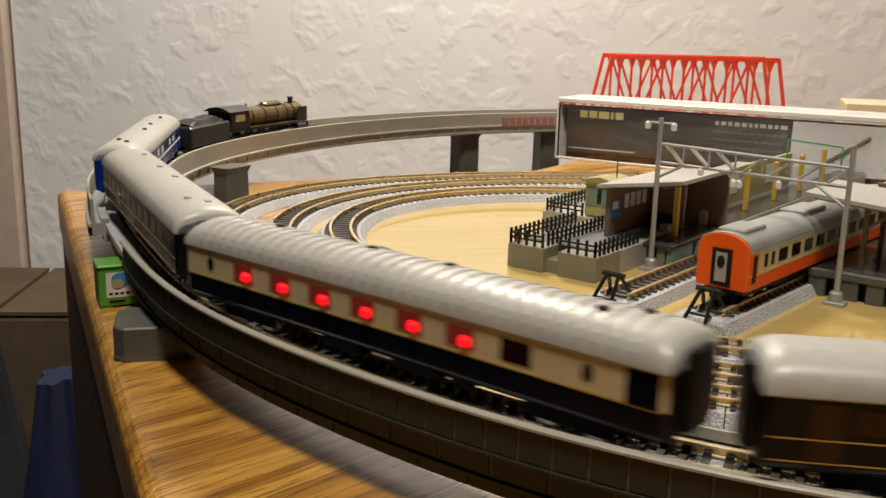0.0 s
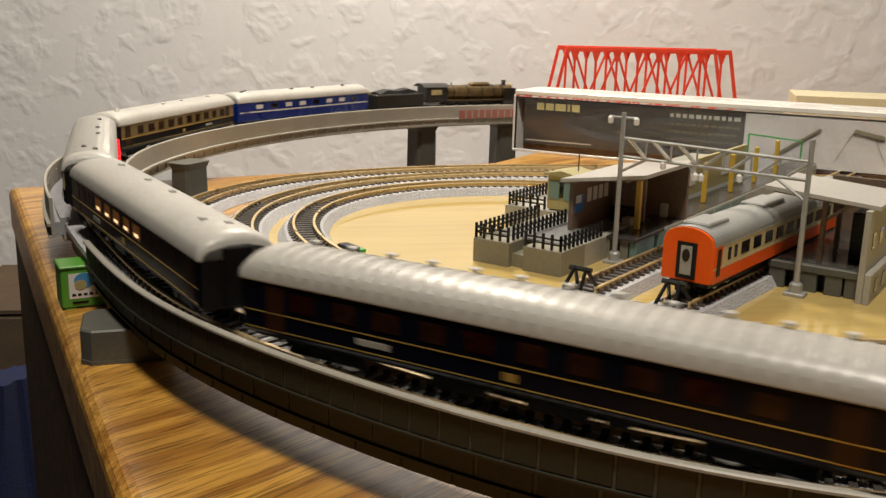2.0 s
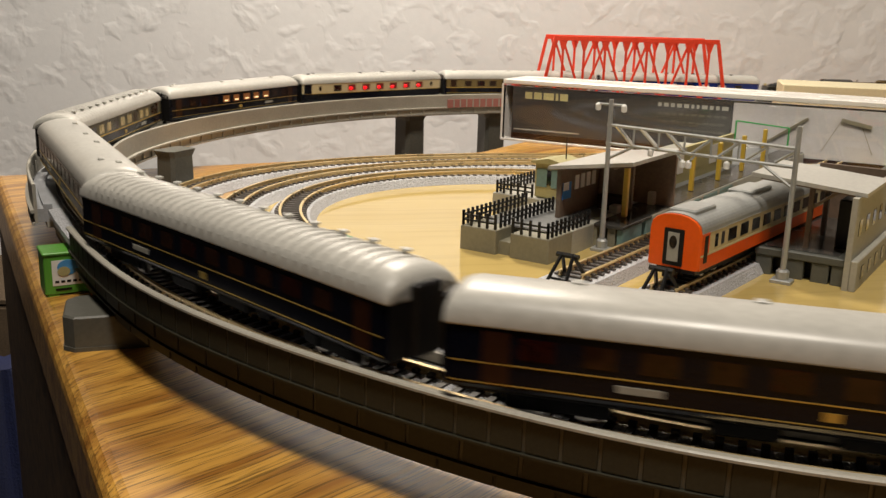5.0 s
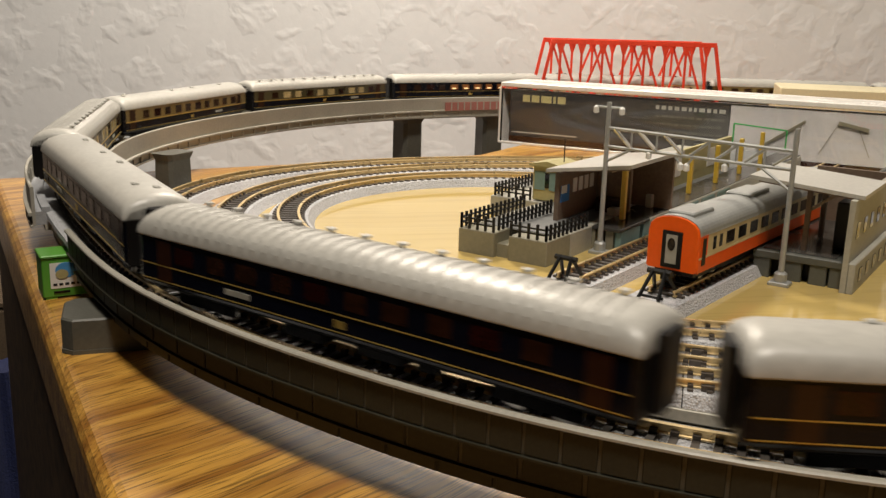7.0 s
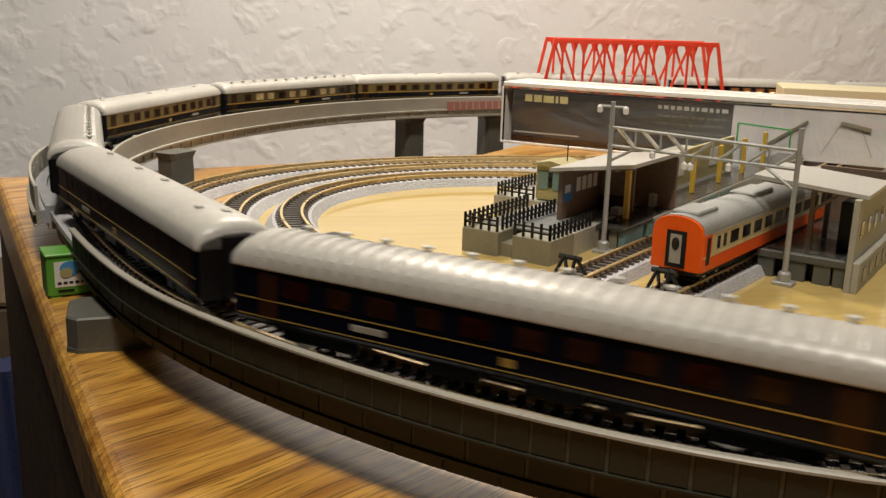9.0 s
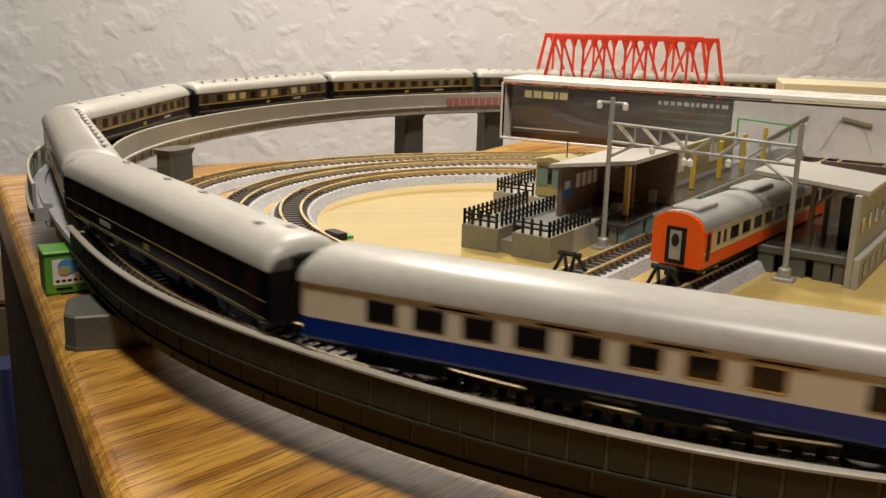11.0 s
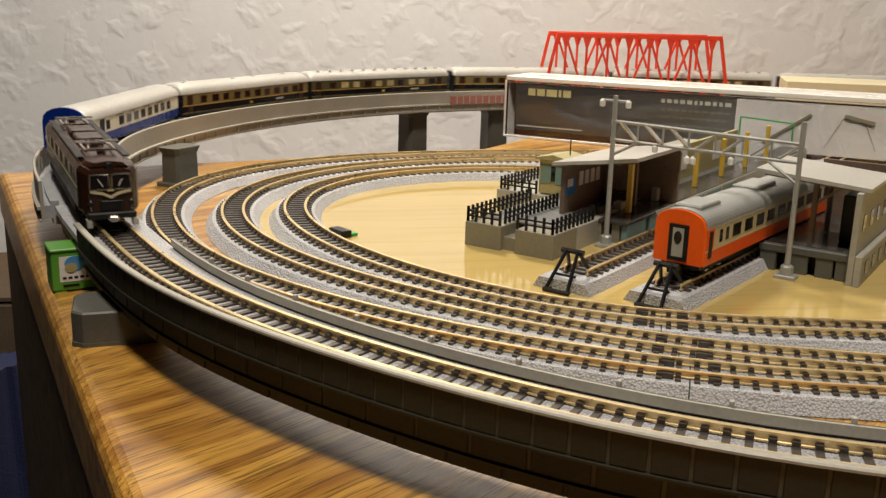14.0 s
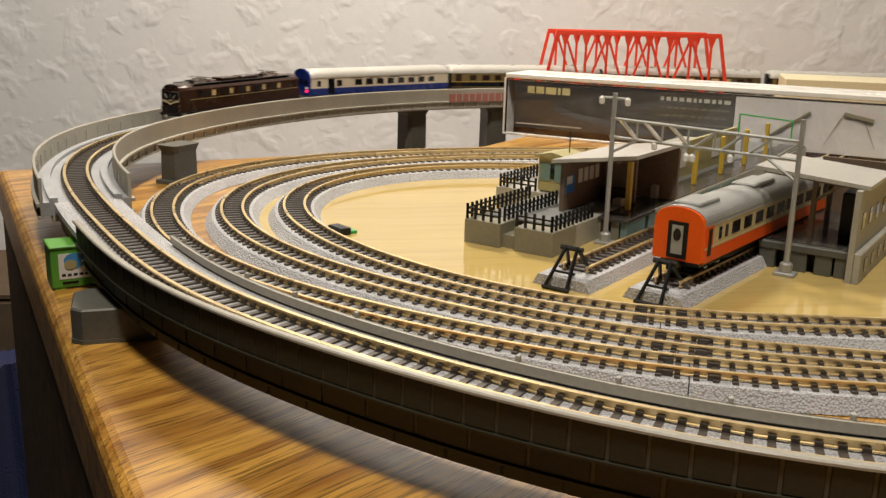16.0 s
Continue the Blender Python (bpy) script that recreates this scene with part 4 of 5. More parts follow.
            # inner side only: lamplight on the carriage is put into the band colours
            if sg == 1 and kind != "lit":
                part("gilded_panel", pane(-L + 0.12, L - 0.12, 1.16, 1.78, y, sg * 0.5), M["umber" if kind == "gilded" else "bronze"], car, "window band coloured as lamplit")
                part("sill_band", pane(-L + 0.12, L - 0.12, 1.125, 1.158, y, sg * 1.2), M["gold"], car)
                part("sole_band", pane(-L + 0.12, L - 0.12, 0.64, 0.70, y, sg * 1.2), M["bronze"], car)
            n = 10
            for i in range(n):
                x = -4.9 + i * 1.06
                lit = kind == "lit" and 2 <= i <= 6
                name = "amber" if lit else ("curtain" if i % 4 else "redwin")
                # inner sleeper windows take the pale pane, likewise coloured as lit
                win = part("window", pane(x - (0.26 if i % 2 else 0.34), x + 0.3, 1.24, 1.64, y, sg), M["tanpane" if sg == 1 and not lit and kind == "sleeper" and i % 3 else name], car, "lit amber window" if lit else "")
                if lit:
                    part("lamp", pane(x - 0.18, x + 0.16, 1.30, 1.38, y + sg * 0.012, sg), M["warm"], win, "glowing warm lamp")
            for x in (-5.9, 5.65):
                part("door", pane(x, x + 0.5, 0.7, 1.72, y, sg), M["brown"], car)
            part("name_board", pane(-3.5, -2.7, 0.86, 0.99, y, sg * 1.6), M["concrete2"], car)
            part("crest", pane(-0.14, 0.14, 0.82, 0.98, y, sg * 1.4), M["gold"], car)
    bogies(car, 4.55)
    return car


def electric_loco():
    car = thing("electric_locomotive", "dark brown electric locomotive with two pantographs", "locomotive")
    L, w = 6.2, 0.93
    body_ring = [(-w + 0.05, 0.55), (-w, 0.62), (-w, 1.86), (-w + 0.12, 2.02), (w - 0.12, 2.02), (w, 1.86), (w, 0.62), (w - 0.05, 0.55)]
    part("body", Shape().loft([[(x, y * k, 0.55 + (z - 0.55) * q) for y, z in body_ring] for x, k, q in ((-L, 0.72, 0.93), (-L + 0.25, 0.9, 0.98), (-L + 0.6, 1, 1), (L - 0.6, 1, 1), (L - 0.25, 0.9, 0.98), (L, 0.72, 0.93))]), M["brown"], car)
    roof = part("roof", Shape().loft([[(x, y * k, z) for y, z in ((-0.8, 2.0), (-0.6, 2.13), (0, 2.18), (0.6, 2.13), (0.8, 2.0))] for x, k in ((-L + 0.1, 0.7), (-L + 0.6, 1), (L - 0.6, 1), (L - 0.1, 0.7))]), M["brown"], car, "grey-brown roof")
    for x0, x1 in ((-1.9, -0.2), (0.2, 1.9)):
        part("roof_hatch", Shape().box(x0, -0.45, 2.16, x1, 0.45, 2.34, 0.05), M["brown"], roof)
    for y in (-0.72, 0.72):
        part("roof_walk", Shape().box(-5.0, y - 0.1, 2.14, 5.0, y + 0.1, 2.18), M["under"], roof)
    for x in (-3.5, 3.5):
        pan = part("pantograph", Shape().box(-0.8, -0.5, 0.0, 0.8, -0.44, 0.06).box(-0.8, 0.44, 0, 0.8, 0.5, 0.06).box(-0.8, -0.5, 0, -0.74, 0.5, 0.06).box(0.74, -0.5, 0, 0.8, 0.5, 0.06), M["silver"], car, "folded silver pantograph", at=pose(x * C, 0, 2.24 * C))
        for e in (-1, 1):
            for y in (-0.36, 0.36):
                part("arm", Shape().rod((e * 0.7, y, 0.06), (-e * 0.35, y * 0.7, 0.16), 0.025, 6).rod((-e * 0.35, y * 0.7, 0.16), (e * 0.1, y * 1.3, 0.22), 0.02, 6), M["silver"], pan)
            part("contact_strip", Shape().box(e * 0.14 - 0.03, -0.7, 0.20, e * 0.14 + 0.03, 0.7, 0.23), M["silver"], pan)
        part("insulator", Shape().box(-0.9, -0.12, -0.08, -0.7, 0.12, 0.0).box(0.7, -0.12, -0.08, 0.9, 0.12, 0), M["under"], pan)
    for sg in (-1, 1):
        y = sg * w
        part("line", pane(-L + 0.6, L - 0.6, 1.28, 1.31, y, sg), M["hut"], car)
        for i in range(5):
            x = -3.4 + i * 1.7
            win = part("side_window", pane(x - 0.18, x + 0.18, 1.42, 1.74, y, sg), M["tanpane"], car, "pale lit side window")
            part("grille", pane(x + 0.35, x + 1.0, 1.40, 1.76, y, sg), M["under"], car)
        for x in (-4.9, 4.6):
            part("cab_window", pane(x - 0.1, x + 0.35, 1.4, 1.76, y, sg), M["pane"], car)
        part("side_skirt", Shape().box(-4.6, min(y * 0.93, y), 0.32, 4.6, max(y * 0.93, y), 0.56, 0.02), M["under"], car)
    for e in (-1, 1):
        for y in (-0.33, 0.33):
            x = e * (L - 0.02)
            win = part("windscreen", Shape().loft([[(x, y - 0.29, 1.32), (x, y + 0.29, 1.32), (x - e * 0.03, y + 0.27, 1.76), (x - e * 0.03, y - 0.27, 1.76)], [(x + e * 0.05, y - 0.29, 1.32), (x + e * 0.05, y + 0.29, 1.32), (x + e * 0.02, y + 0.27, 1.76), (x + e * 0.02, y - 0.27, 1.76)]][::e]), M["pane"], car)
            part("wiper", Shape().rod((x + e * 0.07, y * 0.7, 1.40), (x + e * 0.05, y * 1.1, 1.62), 0.015, 4), M["paper"], win)
            for dy in (-0.30, 0.30):
                part("frame_post", Shape().rod((x + e * 0.055, y + dy, 1.31), (x + e * 0.025, y + dy * 0.93, 1.77), 0.022, 6), M["silver"], win)
            for z, q in ((1.305, 0.055), (1.775, 0.025)):
                part("frame_rail", Shape().rod((x + e * q, y - 0.30, z), (x + e * q, y + 0.30, z), 0.022, 6), M["silver"], win)
        for y in (-0.62, 0.62):
            part("marker_lamp", Shape().lathe([(0.02, 0), (0.085, 0.0), (0.085, 0.10), (0.06, 0.12), (0.02, 0.12)], "x", 10), M["under"], car, at=pose(e * (L - 0.06) * C, y * C, 0.84 * C, 0, 0, 0 if e > 0 else 180))
            part("hand_rail", Shape().rod((e * (L + 0.03), y, 0.62), (e * (L + 0.03), y, 1.0), 0.018, 6), M["silver"], car)
        part("front_grille", Shape().box(min(e * L, e * (L + 0.06)), -0.34, 0.60, max(e * L, e * (L + 0.06)), 0.34, 0.94, 0.02), M["under"], car, "dark front door panel")
        xs = e * (L + 0.015)
        for y0, y1, z0, z1 in ((0.0, 0.24, 1.00, 1.12), (0.24, 0.62, 1.12, 1.20), (-0.24, 0.0, 1.12, 1.00), (-0.62, -0.24, 1.20, 1.12)):
            part("whisker_stripe", Shape().loft([[(xs, y0, z0), (xs, y1, z1), (xs, y1, z1 + 0.09), (xs, y0, z0 + 0.09)], [(xs + e * 0.03, y0, z0), (xs + e * 0.03, y1, z1), (xs + e * 0.03, y1, z1 + 0.09), (xs + e * 0.03, y0, z0 + 0.09)]][::e]), M["cream"], car, "cream whisker stripe")
        part("number_bar", Shape().box(min(xs, xs + e * 0.03), -0.1, 1.24, max(xs, xs + e * 0.03), 0.1, 1.30), M["cream"], car)
        part("headlamp", Shape().lathe([(0.02, 0), (0.12, 0.0), (0.13, 0.2), (0.10, 0.22), (0.02, 0.2)], "x", 12, (0, 0, 0)), M["under"], car, at=pose(e * (L - 0.2) * C, 0, 2.02 * C, 0, 0, 0 if e > 0 else 180))
        part("buffer_beam", Shape().box(min(e * (L - 0.1), e * (L + 0.12)), -0.75, 0.36, max(e * (L - 0.1), e * (L + 0.12)), 0.75, 0.56, 0.03), M["under"], car)
        part("coupler", Shape().box(min(e * L, e * (L + 0.5)), -0.16, 0.34, max(e * L, e * (L + 0.5)), 0.16, 0.52, 0.04), M["silver" if e > 0 else "under"], car, "bright knuckle coupler")
        part("step", Shape().box(min(e * (L - 0.2), e * (L + 0.2)), -0.78, 0.12, max(e * (L - 0.2), e * (L + 0.2)), -0.62, 0.34).box(min(e * (L - 0.2), e * (L + 0.2)), 0.62, 0.12, max(e * (L - 0.2), e * (L + 0.2)), 0.78, 0.34), M["concrete2"], car)
    bogies(car, 3.9)
    return car


def steam_loco():
    car = thing("steam_locomotive", "black and brass steam locomotive", "locomotive")
    part("frame", Shape().box(-4.0, -0.5, 0.35, 4.3, 0.5, 0.62, 0.04).box(-4.0, -0.85, 0.86, 4.2, 0.85, 0.93), M["loco"], car)
    part("boiler", Shape().lathe([(0.05, -2.2), (0.62, -2.18), (0.62, 2.9), (0.60, 3.0), (0.60, 4.05), (0.5, 4.12), (0.1, 4.16)], "x", 18, (0, 0, 1.52)), M["brass"], car, "worn brass-black boiler", smooth=False)
    for x in (-1.5, -0.2, 1.1, 2.2, 3.0):
        part("boiler_band", Shape().lathe([(0.60, x), (0.65, x), (0.65, x + 0.09), (0.60, x + 0.09)], "x", 18, (0, 0, 1.52)), M["loco"], car)
    part("chimney", Shape().lathe([(0.2, 2.05), (0.17, 2.2), (0.17, 2.42), (0.23, 2.46), (0.2, 2.5)], "z", 12, (3.45, 0, 0)), M["loco"], car)
    part("dome", Shape().box(0.2, -0.32, 2.0, 2.1, 0.32, 2.34, 0.14), M["brass"], car)
    part("whistle", Shape().rod((-1.4, 0, 2.05), (-1.4, 0, 2.35), 0.05), M["brass"], car)
    part("headlamp", Shape().lathe([(0.02, 0), (0.15, 0), (0.15, 0.2), (0.02, 0.22)], "x", 12, (4.0, 0, 2.06)), M["tanpane"], car)
    part("cab", Shape().box(-4.0, -0.86, 0.93, -2.2, 0.86, 2.05, 0.04), M["loco"], car)
    part("cab_roof", Shape().loft([[(x, y, z) for y, z in ((-0.95, 2.04), (-0.5, 2.25), (0, 2.32), (0.5, 2.25), (0.95, 2.04))] for x in (-4.3, -2.0)]), M["loco"], car)
    for sg in (-1, 1):
        part("cab_window", pane(-3.6, -2.7, 1.45, 1.85, sg * 0.86, sg), M["tanpane"], car)
        part("smoke_deflector", Shape().box(3.1, sg * 0.78 - 0.02, 0.95, 4.2, sg * 0.78 + 0.02, 1.9, 0.01), M["loco"], car)
        part("cylinder", Shape().lathe([(0.02, 2.9), (0.28, 2.9), (0.28, 3.9), (0.02, 3.95)], "x", 12, (0, sg * 0.72, 0.62)), M["loco"], car)
        part("running_board", Shape().box(-2.2, sg * 0.78 - 0.12, 0.98, 3.1, sg * 0.78 + 0.12, 1.04), M["brass"], car)
        part("coupling_rod", Shape().box(-1.9, sg * 0.56 - 0.03, 0.42, 2.1, sg * 0.56 + 0.03, 0.52), M["silver"], car)
        part("main_rod", Shape().rod((0.8, sg * 0.62, 0.47), (3.0, sg * 0.66, 0.62), 0.05, 6), M["silver"], car)
        for x in (-1.8, -0.5, 0.8, 2.1):
            part("driving_wheel", Shape().lathe([(0.05, -0.06), (0.44, -0.06), (0.46, 0.02), (0.40, 0.03), (0.38, -0.01), (0.1, 0.0), (0.08, 0.06)], "y", 18), M["loco"], car, at=pose(x * C, sg * 0.45 * C, 0.46 * C, 0, 0, 0 if sg > 0 else 180))
        for x in (3.6, -3.2):
            part("pony_wheel", Shape().lathe([(0.05, -0.05), (0.25, -0.05), (0.26, 0.03), (0.05, 0.05)], "y", 14), M["loco"], car, at=pose(x * C, sg * 0.45 * C, 0.26 * C))
    part("buffer_beam", Shape().box(4.25, -0.8, 0.5, 4.4, 0.8, 0.86, 0.02), M["loco"], car)
    return car


def tender():
    car = thing("tender", "black coal tender behind the steam locomotive", "tender")
    part("tank", Shape().box(-2.35, -0.88, 0.55, 2.3, 0.88, 1.62, 0.08), M["loco"], car)
    part("coal", Shape().loft([[(x, y, z) for y, z in ((-0.7, 1.62), (-0.5, 1.62 + h), (0.1, 1.68 + h), (0.55, 1.62 + h * 0.8), (0.7, 1.62))] for x, h in ((-1.9, 0.1), (-1.0, 0.3), (0.0, 0.22), (1.0, 0.36), (1.9, 0.15))]), M["black"], car, "heap of black coal")
    part("rear_lamp", Shape().lathe([(0.02, 0), (0.12, 0), (0.12, 0.15), (0.02, 0.16)], "x", 10, (-2.4, 0, 1.7)), M["tanpane"], car)
    for x in (-1.3, 1.3):
        b = part("bogie", BOGIE, None, car, at=pose(x * C, 0, 0))
        for d in (-0.55, 0.55):
            part("wheelset", WHEELS, None, b, at=pose(d * C, 0, 0))
    return car


sleeping = coach("sleeper", "navy blue sleeping car with gold lines and amber curtains")
gilded = coach("gilded", "navy and gold dining car with pale windows")
lit = coach("lit", "navy blue dining car with a few lit amber windows")
pullman = coach("pullman", "cream and navy parlour car with red table lamps")
baggage = coach("baggage", "bright blue baggage car with white stripe")
lounge = coach("tail", "ivory and blue lounge car with bright blue end")
steam, coal_tender, electric = steam_loco(), tender(), electric_loco()
spare = pose(0, 0, 0)
ORDER = [baggage, gilded, pullman, lit, sleeping, copy_thing(gilded, spare), copy_thing(sleeping, spare), copy_thing(gilded, spare),
         copy_thing(sleeping, spare), copy_thing(gilded, spare), copy_thing(sleeping, spare), copy_thing(gilded, spare), lounge]

# ---- the station ----
SX, SY, ST = 4.19, 35.28, -34.0


def stn(name, label, category, lx, ly, z=0, extra=0.0, group=""):
    c, sn = math.cos(radians(ST)), math.sin(radians(ST))
    return thing(name, label, category, SX + c * lx - sn * ly, SY + sn * lx + c * ly, z, ST + extra, group)


def fence(name_parent, x0, y0, x1, y1, z):
    n = max(2, int(math.hypot(x1 - x0, y1 - y0) / 0.32))
    f = name_parent
    d = Vector((x1 - x0, y1 - y0, 0))
    a = math.degrees(math.atan2(d.y, d.x))
    for i in range(n + 1):
        t = i / n
        part("fence_post", FENCE_POST, None, f, at=pose((x0 + d.x * t) * C, (y0 + d.y * t) * C, z * C, 0, 0, a))
    for h in (0.2, 0.4):
        part("fence_rail", Shape().box(0, -0.025, h, d.length, 0.025, h + 0.07), M["black"], f, at=pose(x0 * C, y0 * C, z * C, 0, 0, a))


FENCE_POST = Shape().box(-0.05, -0.05, 0, 0.05, 0.05, 0.62, 0.015).mesh("fence_post", M["black"])

plat = stn("platform", "olive-grey station platform with black fence at its end", "platform", 0, 0)
part("front_block", Shape().box(-4.03, 0, 0, -2.35, 2.0, 1.0, 0.03).box(-1.7, 0, 0, 0, 2.0, 1.0, 0.03).box(-2.35, 0.25, 0, -1.7, 2.0, 0.55), M["concrete"], plat)
part("deck", Shape().box(-4.02, 2.0, 0.02, -0.01, 7.0, 1.0, 0.03), M["concrete2"], plat)
part("paving", Shape().box(-3.6, 1.2, 1.0, -0.35, 34, 1.03, 0.01), M["paving"], plat, "dark grey platform paving")
part("side_wall", Shape().box(0.0, 2.02, 0.02, 0.02, 3.9, 0.98), M["concrete2"], plat)
part("rear_paving", Shape().box(-0.33, 7.1, 0.982, 1.2, 39, 1.02, 0.01), M["wet"], plat, "dark polished platform paving")
part("rear_deck", Shape().box(-6.8, 7.0, 0.02, 1.25, 40, 0.98, 0.04), M["concrete2"], plat)
for i in range(6):
    y = 4.0 + i * 2.4
    part("panel", Shape().box(1.0, y, 0.03, 1.28, y + 2.0, 0.9, 0.04), M["teal"], plat, "teal-grey platform side panel")
part("side_deck", Shape().box(0.0, 3.9, 0.86, 1.3, 7.0, 1.02, 0.03), M["wet"], plat)
part("side_pier", Shape().box(0.6, 4.0, 0.0, 0.95, 4.3, 0.86).box(-0.1, 3.95, 0, 0.15, 7, 0.86), M["concrete"], plat)
rail_f = stn("fence", "black model fence round the platform end", "fence", 0, 0, 1.0)
fence(rail_f, -3.95, 0.1, -2.45, 0.1, 0)
fence(rail_f, -1.65, 0.1, -0.1, 0.1, 0)
fence(rail_f, -0.1, 0.1, -0.1, 3.6, 0)
fence(rail_f, -3.95, 0.1, -3.95, 5.2, 0)
fence(rail_f, -2.5, 0.6, -2.5, 5.0, 0)
rail_g = stn("fence", "black model fence beside the kiosk", "fence", 0, 0, 0.98)
fence(rail_g, -6.6, 7.1, -4.7, 7.1, 0)
fence(rail_g, -6.6, 7.1, -6.6, 11.0, 0)

hut = stn("kiosk", "small yellow-olive kiosk with teal panels on the platform", "kiosk", -3.9, 8.0, 1.03)
part("wall", Shape().box(-0.75, -0.8, 0, 0.75, 0.8, 1.6, 0.03), M["hut"], hut)
part("roof", Shape().loft([[(x, y, z) for x, z in ((-0.9, 1.6), (-0.9, 1.68), (0, 1.86), (0.9, 1.68), (0.9, 1.6))] for y in (-0.95, 0.95)][::-1]), M["hut"], hut)
for x in (-0.38, 0.38):
    part("panel", Shape().box(x - 0.27, -0.83, 0.5, x + 0.27, -0.8, 1.35), M["teal"], hut)
part("window", Shape().box(-0.12, -0.83, 0.6, 0.12, -0.8, 1.3), M["pane"], hut)
part("side_window", Shape().box(0.75, -0.35, 0.7, 0.77, 0.1, 1.25), M["teal"], hut)
part("aerial", Shape().rod((0.4, 0, 1.8), (0.4, 0, 2.9), 0.03, 6), M["under"], hut)

hall = stn("station_building", "brown station building with white canopy and ochre pillars", "station building", 0, 0, 1.03)
part("end_wall", Shape().box(-1.7, 3.7, 0, -1.5, 7.6, 2.02), M["timber"], hall)
part("inner_wall", Shape().box(-1.5, 7.4, 0.0, 0.1, 7.6, 2.2), M["timber"], hall)
part("rear_wall", Shape().box(-0.6, 9.3, 0.0, 1.3, 9.5, 2.35), M["timber"], hall, "dark brown wall under the canopy")
part("counter", Shape().box(-1.2, 6.7, 0.0, 0.0, 7.38, 0.62, 0.03), M["brown"], hall, "dark counter")
part("long_wall", Shape().box(-0.95, 8.0, 0, -0.75, 24, 1.8), M["hut"], hall)
part("canopy", Shape().loft([[(x, y + 0.17 * x, z) for x, z in ((-1.95, 2.06), (-1.95, 2.2), (1.55, 2.66), (1.55, 2.5))] for y in (3.62, 9.6)][::-1]), M["roof"], hall, "white sloping canopy")
part("canopy_beam", Shape().box(0.42, 4.3, 2.2, 0.56, 7.8, 2.34), M["timber"], hall)
for i in range(5):
    part("rafter", Shape().rod((-1.4, 4.2 + i * 0.8, 2.05), (1.35, 4.2 + i * 0.8, 2.42), 0.05, 4), M["timber"], hall)
for i in range(6):
    y = 5.8 + i * 4.0
    part("pillar", Shape().box(0.4, y - 0.12, 0, 0.62, y + 0.12, 2.36 if i == 0 else 2.0, 0.03), M["yellow"], hall, "ochre steel pillar")
part("sign", Shape().box(-1.498, 3.85, 0.75, -1.46, 4.6, 1.45), M["sign"], hall, "blue and white sign")
part("sign_panel", Shape().box(-1.458, 3.85, 1.12, -1.45, 4.35, 1.45), M["paper"], hall)
for i in range(4):
    y = 4.95 + i * 0.55
    part("window", Shape().box(-1.49, y, 1.05, -1.46, y + 0.36, 1.65), M["paper"], hall, "pale lit window")
for i in range(5):
    y = 9.5 + i * 2.6
    part("poster", Shape().box(-0.75, y, 0.5, -0.73, y + 1.2, 1.5), M["hut" if i % 2 else "paper"], hall)
part("bench", Shape().box(-0.4, 6.2, 0, 0.0, 7.2, 0.32, 0.03), M["concrete2"], hall)
part("ticket_box", Shape().box(0.2, 9.0, 0, 0.5, 9.4, 0.6, 0.03), M["concrete2"], hall)

plat2 = stn("platform", "grey platform with pale lean-to shelter beside the orange car", "platform", 0, 0)
part("deck", Shape().box(6.55, 4.2, 0.75, 9.85, 40, 1.05, 0.04), M["slate"], plat2)
for x in (6.6, 7.75, 8.65, 9.35):
    part("front_pier", Shape().box(x, 4.25, 0, x + (0.62 if x < 9 else 0.48), 4.6, 0.76, 0.03), M["slate"], plat2)
# black box put in for the shade under the deck
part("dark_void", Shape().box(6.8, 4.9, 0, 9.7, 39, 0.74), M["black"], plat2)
part("paving", Shape().box(6.8, 4.5, 1.05, 9.5, 39, 1.08, 0.01), M["wet"], plat2, "dark polished paving")
part("back_wall", Shape().box(9.85, 3.8, 0.0, 10.05, 12, 3.38), M["concrete2"], plat2, "pale wall with small windows")
part("wall_foot", Shape().box(10.05, 3.8, 0.0, 10.3, 40, 1.15, 0.04), M["concrete2"], plat2)
for i in range(9):
    y = 4.5 + i * 1.25
    part("window", Shape().box(10.305, y, 0.35, 10.325, y + 0.5, 0.85), M["pane"], plat2)
    part("window", Shape().box(10.05, y, 1.9, 10.07, y + 0.5, 2.5), M["pane"], plat2)
part("canopy", Shape().loft([[(x, y, z) for x, z in ((6.15, 3.68), (6.15, 3.83), (10.25, 3.53), (10.25, 3.385))] for y in (4.2, 8.3)][::-1]), M["roof"], plat2, "white sloping canopy")
for i in range(2):
    y = 5.0 + i * 2.6
    part("pillar", Shape().box(8.1, y, 1.05, 8.28, y + 0.18, 3.52), M["timber"], plat2)
    part("bracket", Shape().rod((8.2, y + 0.1, 2.6), (9.2, y + 0.1, 3.4), 0.08, 4), M["timber"], plat2)
part("inner_back", Shape().box(6.9, 11.6, 1.08, 9.84, 11.8, 3.4), M["timber"], plat2, "brown back wall of the shelter")
for k in range(4):
    part("roof_beam", Shape().rod((6.4, 4.6 + k * 1.1, 3.60), (9.9, 4.6 + k * 1.1, 3.34), 0.07, 4), M["timber"], plat2)
part("kiosk_box", Shape().box(9.0, 6.0, 1.08, 9.8, 8.0, 2.9, 0.04), M["under"], plat2)

